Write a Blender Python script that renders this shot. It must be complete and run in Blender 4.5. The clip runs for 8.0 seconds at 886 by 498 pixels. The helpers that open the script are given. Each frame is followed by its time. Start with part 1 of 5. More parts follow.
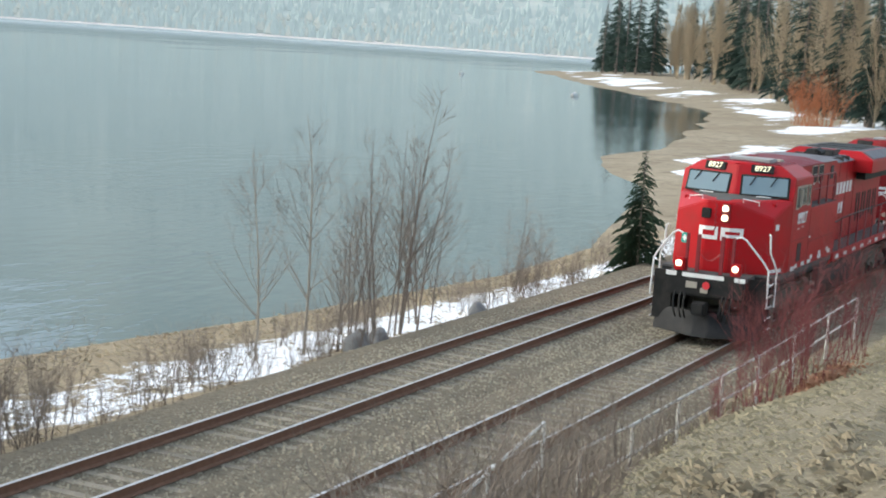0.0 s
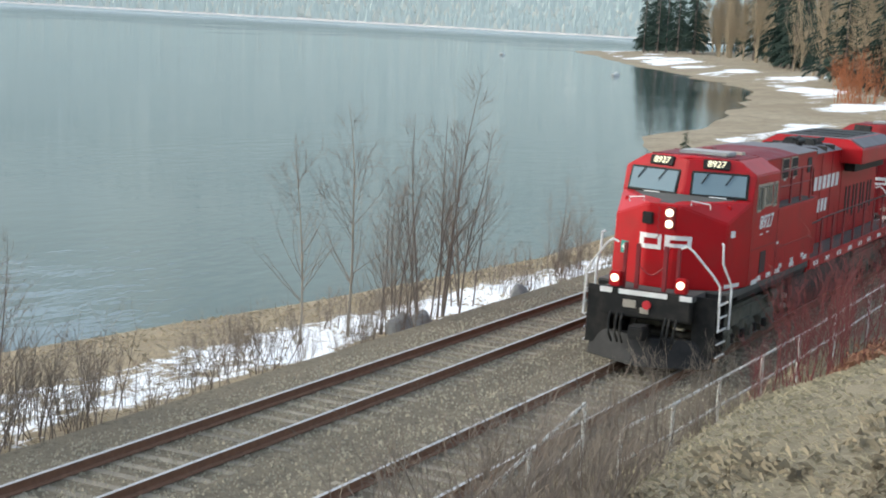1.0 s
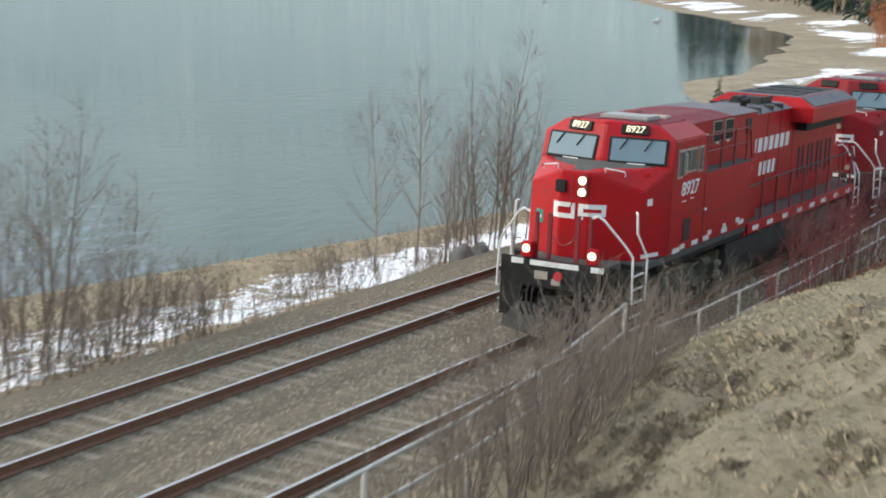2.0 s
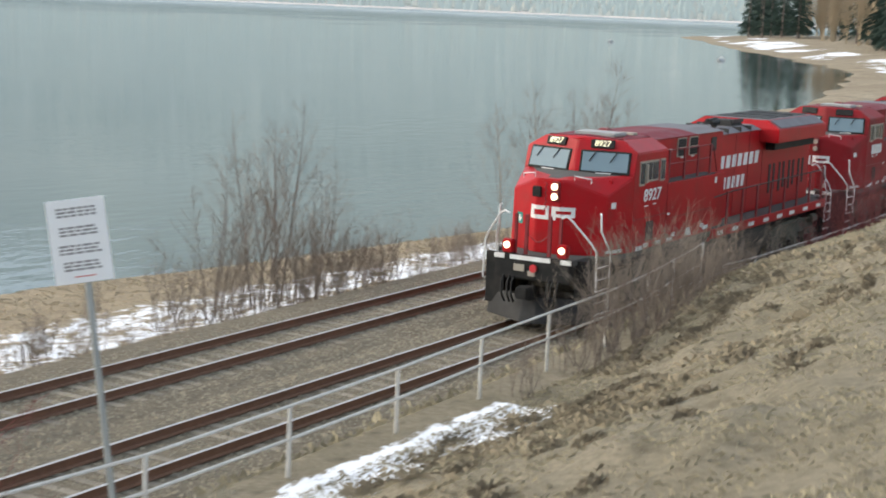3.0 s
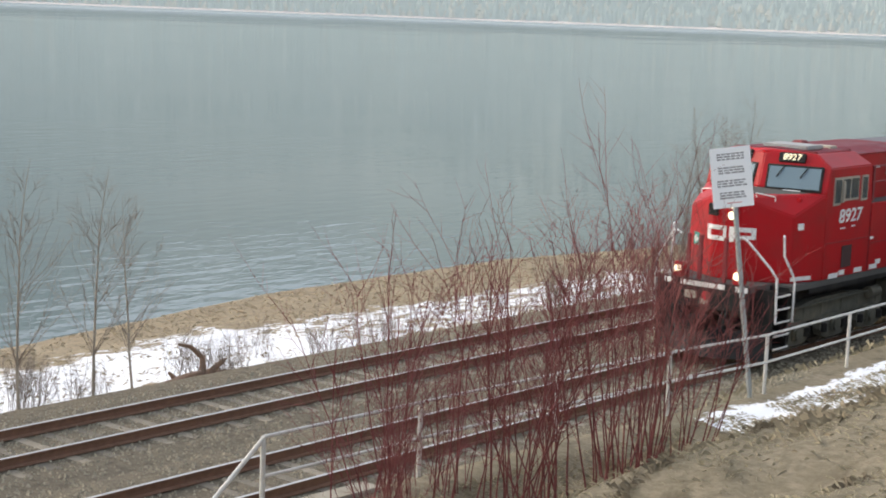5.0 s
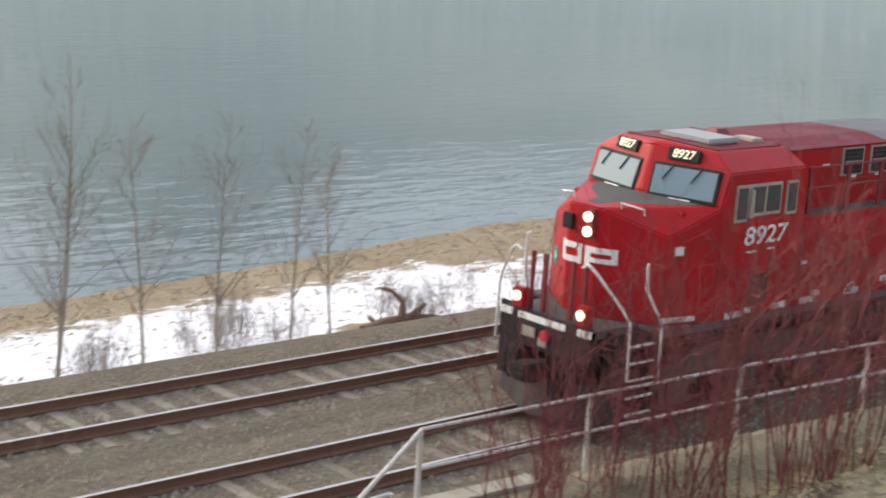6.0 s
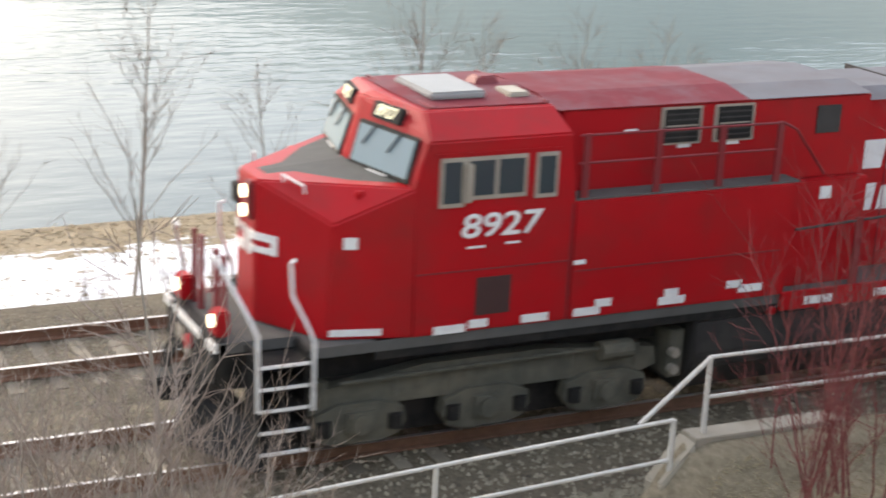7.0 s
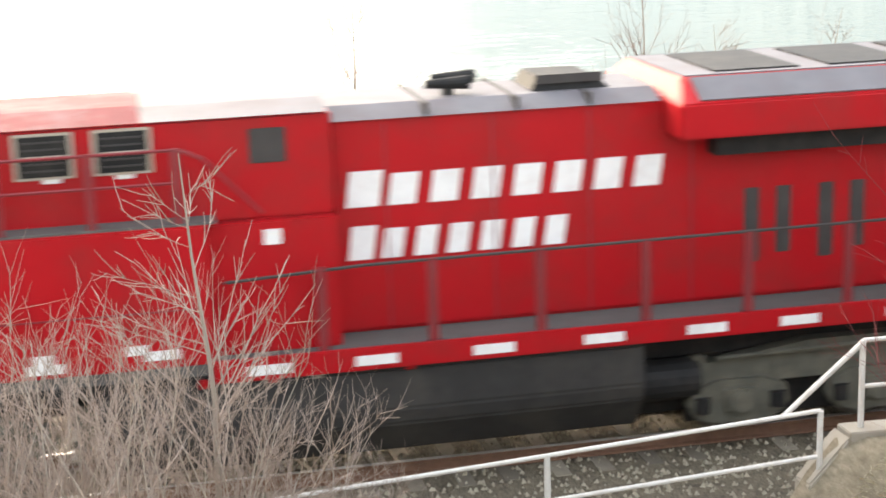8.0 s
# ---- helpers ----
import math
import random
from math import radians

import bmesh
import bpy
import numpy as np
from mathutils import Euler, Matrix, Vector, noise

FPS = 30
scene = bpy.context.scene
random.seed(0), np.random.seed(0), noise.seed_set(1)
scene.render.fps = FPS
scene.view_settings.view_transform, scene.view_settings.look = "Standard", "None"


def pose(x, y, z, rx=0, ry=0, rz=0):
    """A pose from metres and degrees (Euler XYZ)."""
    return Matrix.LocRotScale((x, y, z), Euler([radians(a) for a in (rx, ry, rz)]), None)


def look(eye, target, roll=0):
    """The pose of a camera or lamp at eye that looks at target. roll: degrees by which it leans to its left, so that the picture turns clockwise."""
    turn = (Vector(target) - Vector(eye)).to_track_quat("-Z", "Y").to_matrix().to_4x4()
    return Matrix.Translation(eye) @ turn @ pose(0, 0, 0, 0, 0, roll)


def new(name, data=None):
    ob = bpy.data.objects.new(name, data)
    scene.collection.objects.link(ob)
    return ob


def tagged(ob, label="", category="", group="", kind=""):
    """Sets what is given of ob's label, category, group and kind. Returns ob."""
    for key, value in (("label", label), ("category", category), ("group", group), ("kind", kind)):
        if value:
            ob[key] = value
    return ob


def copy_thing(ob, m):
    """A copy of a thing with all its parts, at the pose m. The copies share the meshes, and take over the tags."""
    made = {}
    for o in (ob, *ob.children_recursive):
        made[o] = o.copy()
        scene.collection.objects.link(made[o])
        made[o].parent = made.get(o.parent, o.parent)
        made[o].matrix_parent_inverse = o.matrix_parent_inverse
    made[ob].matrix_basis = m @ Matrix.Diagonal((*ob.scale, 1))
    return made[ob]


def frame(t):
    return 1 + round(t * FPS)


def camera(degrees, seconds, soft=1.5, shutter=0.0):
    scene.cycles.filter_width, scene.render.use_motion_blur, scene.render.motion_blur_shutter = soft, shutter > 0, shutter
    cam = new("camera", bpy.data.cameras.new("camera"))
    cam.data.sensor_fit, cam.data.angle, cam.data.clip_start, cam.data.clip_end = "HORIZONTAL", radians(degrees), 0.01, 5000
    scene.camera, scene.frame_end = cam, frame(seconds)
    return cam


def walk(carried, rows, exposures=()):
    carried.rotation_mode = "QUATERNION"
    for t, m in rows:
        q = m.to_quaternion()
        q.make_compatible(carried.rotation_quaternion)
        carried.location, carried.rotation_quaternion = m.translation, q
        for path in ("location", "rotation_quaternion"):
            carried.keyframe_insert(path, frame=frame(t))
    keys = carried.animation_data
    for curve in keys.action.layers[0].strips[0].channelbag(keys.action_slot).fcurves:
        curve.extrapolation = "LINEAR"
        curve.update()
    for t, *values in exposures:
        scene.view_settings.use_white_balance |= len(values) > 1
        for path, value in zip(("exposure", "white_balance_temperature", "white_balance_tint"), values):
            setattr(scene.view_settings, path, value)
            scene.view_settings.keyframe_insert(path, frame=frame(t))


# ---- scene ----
SECONDS = 8.0
cam = camera(30.26, SECONDS, soft=1.8, shutter=0.35)
walk(cam, [
    (0, look((-8.77, -11.41, 7.35), (9.258, -3.140, 4.810), 4.03)),
    (0.5, look((-9.04, -11.55, 7.47), (8.772, -2.818, 4.934), 3.50)),
    (1, look((-9.06, -11.57, 7.43), (8.720, -2.860, 4.637), 3.27)),
    (1.5, look((-8.89, -11.52, 7.25), (8.749, -2.681, 3.987), 3.39)),
    (1.7, look((-10.24, -12.15, 7.73), (7.267, -3.144, 4.229), 2.36)),
    (2.8, look((-24.77, -17.26, 8.02), (-7.428, -7.784, 4.941), 3.57)),
    (3, look((-26.09, -17.97, 7.93), (-8.928, -8.155, 4.926), 2.40)),
    (3.5, look((-29.56, -19.27, 7.81), (-12.626, -8.998, 5.056), 0.64)),
    (4, look((-33.72, -20.79, 7.78), (-17.131, -10.005, 4.905), -0.36)),
    (4.5, look((-36.94, -21.12, 7.90), (-21.222, -9.088, 5.010), 1.02)),
    (5, look((-35.90, -18.60, 7.50), (-20.75, -5.850, 4.600), 2.20)),
    (6.5, look((-34.29, -18.89, 8.97), (-23.369, -2.974, 3.752), 3.60)),
    (7, look((-33.18, -19.23, 8.93), (-24.773, -2.055, 3.055), 2.80)),
    (7.5, look((-31.22, -19.54, 7.77), (-25.771, -0.968, 2.731), -0.50)),
    (8, look((-29.94, -19.56, 7.42), (-26.062, -0.542, 2.607), -1.90)),
], exposures=[(0.0, 0.27, 5950, 3), (0.7, 0.25, 5950, 3), (1.5, 0.18, 6000, 3), (3.0, 0.2, 6250, 6), (4.5, 0.26, 6400, 8), (5.0, 0.18, 6420, 9), (6.5, 0.34, 6450, 10), (7.0, 0.66, 6550, 10), (7.5, 1.12, 6900, 10), (8.0, 1.6, 7050, 10)])

# world, sun
world = bpy.data.worlds.new("sky")
scene.world = world
world.use_nodes = True
wn, wl = world.node_tree.nodes, world.node_tree.links
sky = wn.new("ShaderNodeTexSky")
sky.sky_type = "NISHITA"
sky.sun_disc = False
sky.sun_elevation, sky.sun_rotation = radians(30), radians(-22)
sky.air_density, sky.dust_density, sky.ozone_density = 1.0, 4.5, 1.0
wn["Background"].inputs["Strength"].default_value = 0.15
haze = wn.new("ShaderNodeMix")
haze.data_type, haze.blend_type = "RGBA", "ADD"
haze.inputs[0].default_value = 1.0
haze.inputs[7].default_value = (3.3, 3.4, 3.5, 1)
wl.new(sky.outputs["Color"], haze.inputs[6])
wl.new(haze.outputs[2], wn["Background"].inputs["Color"])
sun_data = bpy.data.lights.new("sun", "SUN")
sun_data.energy, sun_data.angle, sun_data.color = 0.8, radians(20), (1.0, 0.95, 0.88)
sun = new("sun", sun_data)
sun.matrix_world = look((0, 0, 60), (32.4, -80.3, 60 - 50))

# ---- helpers for meshes ----
R = random.Random(7)


def part(name, bm, material, parent=None, label="", smooth=False):
    me = bpy.data.meshes.new(name)
    bmesh.ops.recalc_face_normals(bm, faces=bm.faces)
    bm.to_mesh(me)
    bm.free()
    me.materials.append(material)
    if smooth:
        me.polygons.foreach_set("use_smooth", [True] * len(me.polygons))
    ob = new(name, me)
    ob.parent = parent
    if label:
        tagged(ob, label)
    return ob


def pydata(name, verts, faces, material, parent=None, smooth=False):
    me = bpy.data.meshes.new(name)
    me.from_pydata(verts, [], faces)
    me.materials.append(material)
    if smooth:
        me.polygons.foreach_set("use_smooth", [True] * len(me.polygons))
    ob = new(name, me)
    ob.parent = parent
    return ob


def box(bm, x0, x1, y0, y1, z0, z1, bevel=0.0, m=None):
    r = bmesh.ops.create_cube(bm, size=1)
    vs = r["verts"]
    for v in vs:
        v.co = Vector(((x0 + x1) / 2 + v.co.x * (x1 - x0), (y0 + y1) / 2 + v.co.y * (y1 - y0), (z0 + z1) / 2 + v.co.z * (z1 - z0)))
    if bevel:
        es = {e for v in vs for e in v.link_edges}
        r = bmesh.ops.bevel(bm, geom=list(es), offset=bevel, segments=2, affect="EDGES")
        vs = list({v for f in r["faces"] for v in f.verts})
    if m is not None:
        for v in vs:
            v.co = m @ v.co
    return bm


def B(*a, **k):
    return box(bmesh.new(), *a, **k)


def hull(bm, pts, bevel=0.0):
    vs = [bm.verts.new(p) for p in pts]
    r = bmesh.ops.convex_hull(bm, input=vs)
    junk = [g for g in r["geom_interior"] if isinstance(g, bmesh.types.BMVert)]
    if junk:
        bmesh.ops.delete(bm, geom=junk, context="VERTS")
    bmesh.ops.dissolve_limit(bm, angle_limit=radians(2), verts=bm.verts[:], edges=bm.edges[:])
    if bevel:
        bmesh.ops.bevel(bm, geom=bm.edges[:], offset=bevel, segments=2, affect="EDGES")
    return bm


def extrude_profile(bm, pts, axis, a, b):
    """Closed polygon pts (u, v) drawn out along axis 'x' or 'y' from a to b."""
    def co(u, v, w):
        return (w, u, v) if axis == "x" else (u, w, v)
    va = [bm.verts.new(co(u, v, a)) for u, v in pts]
    vb = [bm.verts.new(co(u, v, b)) for u, v in pts]
    n = len(pts)
    bm.faces.new(va)
    bm.faces.new(vb[::-1])
    for i in range(n):
        bm.faces.new((va[i], vb[i], vb[(i + 1) % n], va[(i + 1) % n]))
    return bm


def tube(bm, pts, r, n=6, r1=None):
    """A bent round bar through pts, its radius running from r to r1."""
    pts = [Vector(p) for p in pts]
    rings = []
    for i, p in enumerate(pts):
        d = (pts[min(i + 1, len(pts) - 1)] - pts[max(i - 1, 0)]).normalized()
        a = d.orthogonal().normalized() if i == 0 else (a - d * a.dot(d)).normalized()
        b = d.cross(a)
        rr = r if r1 is None else r + (r1 - r) * i / (len(pts) - 1)
        rings.append([bm.verts.new(p + (a * math.cos(6.28319 * k / n) + b * math.sin(6.28319 * k / n)) * rr) for k in range(n)])
    for q, s in zip(rings, rings[1:]):
        for k in range(n):
            bm.faces.new((q[k], q[(k + 1) % n], s[(k + 1) % n], s[k]))
    bm.faces.new(rings[0][::-1])
    bm.faces.new(rings[-1])
    return bm


def cyl(bm, c, axis, r, depth, n=20, r2=None):
    m = Matrix.Translation(c) @ {"x": pose(0, 0, 0, 0, 90, 0), "y": pose(0, 0, 0, 90, 0, 0), "z": Matrix()}[axis]
    bmesh.ops.create_cone(bm, cap_ends=True, segments=n, radius1=r, radius2=r if r2 is None else r2, depth=depth, matrix=m)
    return bm


def empty(name, x=0, y=0, z=0):
    ob = new(name)
    ob.location = (x, y, z)
    return ob


# ---- materials ----
def mat(name, color, rough=0.6, metal=0.0, var=0.15, scale=4.0, bump=0.0, bscale=60.0, dirt=None, dirt_amount=0.4, dirt_scale=2.0, spec=0.5, coat=0.0, rand=0.0):
    m = bpy.data.materials.new(name)
    m.use_nodes = True
    n, l = m.node_tree.nodes, m.node_tree.links
    bs = n["Principled BSDF"]
    bs.inputs["Roughness"].default_value, bs.inputs["Metallic"].default_value = rough, metal
    bs.inputs["Specular IOR Level"].default_value, bs.inputs["Coat Weight"].default_value = spec, coat
    geo = n.new("ShaderNodeTexCoord")
    out = geo.outputs["Object"]
    nz = n.new("ShaderNodeTexNoise")
    nz.inputs["Scale"].default_value, nz.inputs["Detail"].default_value = scale, 6
    l.new(out, nz.inputs["Vector"])
    ramp = n.new("ShaderNodeMix")
    ramp.data_type = "RGBA"
    c = Vector(color[:3])
    ramp.inputs[6].default_value = (*(c * (1 - var)), 1)
    ramp.inputs[7].default_value = (*(c * (1 + var)), 1)
    l.new(nz.outputs["Fac"], ramp.inputs[0])
    col = ramp.outputs[2]
    if dirt:
        nd = n.new("ShaderNodeTexNoise")
        nd.inputs["Scale"].default_value, nd.inputs["Detail"].default_value, nd.inputs["Roughness"].default_value = dirt_scale, 8, 0.65
        l.new(out, nd.inputs["Vector"])
        mr = n.new("ShaderNodeMapRange")
        mr.inputs[1].default_value, mr.inputs[2].default_value, mr.inputs[4].default_value = 0.45, 0.75, dirt_amount
        l.new(nd.outputs["Fac"], mr.inputs[0])
        mx = n.new("ShaderNodeMix")
        mx.data_type = "RGBA"
        mx.inputs[7].default_value = (*dirt, 1)
        l.new(mr.outputs[0], mx.inputs[0])
        l.new(col, mx.inputs[6])
        col = mx.outputs[2]
    if rand:
        oi = n.new("ShaderNodeObjectInfo")
        hs = n.new("ShaderNodeHueSaturation")
        mr = n.new("ShaderNodeMapRange")
        mr.inputs[3].default_value, mr.inputs[4].default_value = 1 - rand, 1 + rand
        l.new(oi.outputs["Random"], mr.inputs[0])
        l.new(mr.outputs[0], hs.inputs["Value"])
        l.new(col, hs.inputs["Color"])
        col = hs.outputs["Color"]
    l.new(col, bs.inputs["Base Color"])
    if bump:
        nb = n.new("ShaderNodeTexNoise")
        nb.inputs["Scale"].default_value, nb.inputs["Detail"].default_value = bscale, 5
        l.new(out, nb.inputs["Vector"])
        bp = n.new("ShaderNodeBump")
        bp.inputs["Strength"].default_value, bp.inputs["Distance"].default_value = bump, 0.02
        l.new(nb.outputs["Fac"], bp.inputs["Height"])
        l.new(bp.outputs["Normal"], bs.inputs["Normal"])
    return m


def glow(name, color, strength):
    m = mat(name, color, 0.3)
    bs = m.node_tree.nodes["Principled BSDF"]
    bs.inputs["Emission Color"].default_value, bs.inputs["Emission Strength"].default_value = (*color, 1), strength
    return m


RED = mat("red paint", (0.385, 0.006, 0.011), 0.4, spec=0.22, var=0.12, scale=1.5, dirt=(0.17, 0.03, 0.026), dirt_amount=0.5, dirt_scale=1.2, bump=0.02, bscale=3)
# darker copy of the red: shade on rails and posts put into the colour
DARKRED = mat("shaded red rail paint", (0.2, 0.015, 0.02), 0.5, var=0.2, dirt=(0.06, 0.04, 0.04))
GREY = mat("grey deck paint", (0.1, 0.098, 0.092), 0.75, spec=0.2, var=0.2, bump=0.1)
ROOFRED = mat("weathered red roof paint", (0.17, 0.025, 0.034), 0.65, spec=0.15, var=0.2, dirt=(0.17, 0.13, 0.14), dirt_amount=0.6, dirt_scale=1.6)
ROOFGREY = mat("weathered grey roof steel", (0.15, 0.145, 0.155), 0.6, spec=0.25, var=0.25, dirt=(0.09, 0.06, 0.06), dirt_amount=0.6)
BLACK = mat("black frame paint", (0.016, 0.016, 0.016), 0.6, spec=0.2, var=0.35, dirt=(0.06, 0.052, 0.042), dirt_amount=0.5, bump=0.15, bscale=20)
TRUCKM = mat("dusty cast steel", (0.1, 0.098, 0.078), 0.8, spec=0.25, var=0.35, dirt=(0.2, 0.17, 0.12), dirt_amount=0.5, bump=0.3, bscale=25)
TANKM = mat("dusty black tank paint", (0.035, 0.034, 0.033), 0.6, spec=0.22, var=0.3, dirt=(0.09, 0.082, 0.07), dirt_amount=0.5, dirt_scale=1.2)
WHITE = mat("white paint", (0.75, 0.75, 0.73), 0.5, var=0.06, dirt=(0.45, 0.38, 0.36), dirt_amount=0.4, dirt_scale=5)
ALU = mat("worn aluminium frame", (0.42, 0.38, 0.32), 0.4, 0.4, var=0.15)
STEEL = mat("grimy wheel steel", (0.1, 0.09, 0.075), 0.6, 0.3, var=0.3)
GLASS = mat("dark window glass", (0.03, 0.05, 0.06), 0.06, spec=0.8, var=0.05)
# bluish sky reflection is put into the base colour of the windscreens
WINDSHIELD = mat("windscreen glass, sky reflection in its tint", (0.17, 0.24, 0.28), 0.08, spec=0.25, coat=0.0, var=0.05)
LAMP = glow("lit headlamp", (1.0, 0.86, 0.58), 2.2)
NUMBERM = glow("lit number panel digits", (1.0, 0.92, 0.62), 0.45)
SIGNGREEN = mat("green sticker", (0.02, 0.25, 0.2), 0.5)
LOUVRE = mat("dark grey louvre", (0.055, 0.05, 0.047), 0.65, spec=0.2, var=0.3)
BRAKEDUST = mat("ochre step plate", (0.4, 0.3, 0.16), 0.7)
RAILTOP = mat("polished rail head", (0.55, 0.53, 0.52), 0.45, 0.8, var=0.1)
RAILSIDE = mat("rusty rail steel", (0.17, 0.09, 0.055), 0.85, var=0.35, scale=8, bump=0.2)
TIEM = mat("weathered concrete tie", (0.215, 0.185, 0.14), 0.9, var=0.3, scale=6, bump=0.3, rand=0.3)
GALV = mat("white-painted rail steel", (0.58, 0.57, 0.53), 0.55, var=0.1, dirt=(0.35, 0.3, 0.25), dirt_amount=0.5, dirt_scale=6)
CONCRETE = mat("weathered concrete", (0.35, 0.32, 0.26), 0.9, var=0.25, dirt=(0.17, 0.145, 0.1), dirt_amount=0.7, bump=0.2)
SIGNWHITE = mat("white sign sheet", (0.88, 0.88, 0.88), 0.5, var=0.04)
INK = mat("dark sign print", (0.3, 0.29, 0.29), 0.6)
POSTM = mat("galvanised post", (0.32, 0.34, 0.33), 0.5, 0.3, var=0.15)
SNOW = mat("old snow", (0.86, 0.88, 0.92), 0.8, var=0.06, scale=3, bump=0.5, bscale=14)
ROCK = mat("grey boulder", (0.2, 0.2, 0.2), 0.9, var=0.3, bump=0.6, bscale=10)


# ---- ground ----
def lerp(x, xs, ys):
    return float(np.interp(x, xs, ys))


def waterline(x):
    return lerp(x, [-90, -22, -10, 0, 12, 20, 35, 50, 62, 90, 115, 135, 160, 188, 253, 300, 400, 530, 560, 572, 600],
                [16, 15.9, 17.2, 18.8, 18.8, 17, 14.6, 13, 13.6, 21, 33, 37, 40, 46, 61, 86, 140, 206, 214, 180, 60])


def wob(x, y, s=1.0, k=0):
    return noise.noise((x * s + 13.1 * k, y * s, 3.7 * k))


PROFILE_L = ([-60, -20.5, -16, -13, -10.4, -8.3, -6.5, -5.6, -2.7], [7.0, 5.7, 4.9, 3.95, 2.95, 2.0, 1.1, 0.92, 0.6])
PROFILE_R = ([-60, -20.5, -14, -11, -8.6, -6.6, -4.9, -3.6, -2.7], [7.0, 5.4, 4.4, 3.8, 3.2, 2.55, 1.85, 1.1, 0.6])
PROFILE_E = ([-60, -20.5, -14, -11, -8.6, -6.6, -4.9, -3.6, -2.7], [6.5, 4.6, 3.6, 3.0, 2.4, 1.75, 1.05, 0.4, 0.2])
PROFILE_W = ([-60, -20.5, -16, -13, -10.2, -7.9, -5.8, -5.0, -4.6, -4.0, -3.2, -2.7], [7.0, 5.6, 4.6, 3.6, 2.5, 1.5, 0.6, 0.3, 0.15, -0.05, -0.15, -0.24])


def fence_y(x):
    return lerp(x, [-22.7, 5, 8.3, 11.4, 16, 30], [-4.6, -4.6, -4.2, -3.8, -3.6, -3.7])


def fence_ground(x):
    return lerp(x, [-22.6, -16, -10, 0, 8, 11.4, 14, 16, 24], [1.3, 1.15, 0.9, 1.0, 1.1, 1.15, 0.6, 0.35, 0.35])


def ease(a, b, v):
    k = min(1.0, max(0.0, (v - a) / (b - a)))
    return k * k * (3 - 2 * k)


def height(x, y):
    if y < -2.7:
        right, east = ease(-2, 9, x), ease(13, 24, x)
        z = lerp(y, *PROFILE_L) * (1 - right) + lerp(y, *PROFILE_R) * right
        z = z * (1 - east) + lerp(y, *PROFILE_E) * east
        fy, fz = fence_y(x), fence_ground(x)
        k = ease(fy - 1.5, fy - 0.4, y)
        z = z * (1 - k) + fz * k
        k = ease(fy + 0.35, -2.75, y)
        z = z * (1 - k) - 0.24 * k
        low = -0.24 + 0.22 * (-2.75 - y)
        k = ease(fy + 0.02, fy + 0.3, y) * ease(-9, -15, x)
        z = z * (1 - k) + low * k
        west = ease(-22.7, -23.8, x + 0.5 * (y + 4.6))
        z = z * (1 - west) + lerp(y, *PROFILE_W) * west
        k = min(1, max(0, (-5.6 - y) / 2))
        return z + k * (0.3 * wob(x, y, 0.4) + 0.15 * wob(x, y, 1.1, 1) + 0.08 * wob(x, y, 3, 2))
    if y < 6.6:
        return -0.24
    w = waterline(x)
    if x < 70:
        k = max(0.0, (y - 6.6) / max(1.0, w - 6.6))
        z = -0.24 - 0.5 * min(1, (y - 6.6) / 1.0) - 0.96 * k
        if y > w + 1:
            z = -1.7 - 0.25 * (y - w)
        return z + (0.1 * wob(x, y, 0.6) + 0.05 * wob(x, y, 2, 1)) * min(1, (y - 6.6)) * min(1, max(0.12, (w - y) / 4))
    inland = w - y
    z = -1.7 + (min(6.0, inland * 0.05) if inland > 0 else inland * 0.1)
    z = max(z, -6) + 0.25 * wob(x, y, 0.06)
    k = min(1, (x - 70) / 30)
    return z * k + (1 - k) * max(-0.74 - 0.96 * (y - 6.6) / max(1.0, w - 6.6), -3)


def mix_color(n, l, fac, a, b):
    mx = n.new("ShaderNodeMix")
    mx.data_type = "RGBA"
    for i, c in ((6, a), (7, b)):
        if isinstance(c, tuple):
            mx.inputs[i].default_value = (*c, 1)
        else:
            l.new(c, mx.inputs[i])
    l.new(fac, mx.inputs[0])
    return mx.outputs[2]


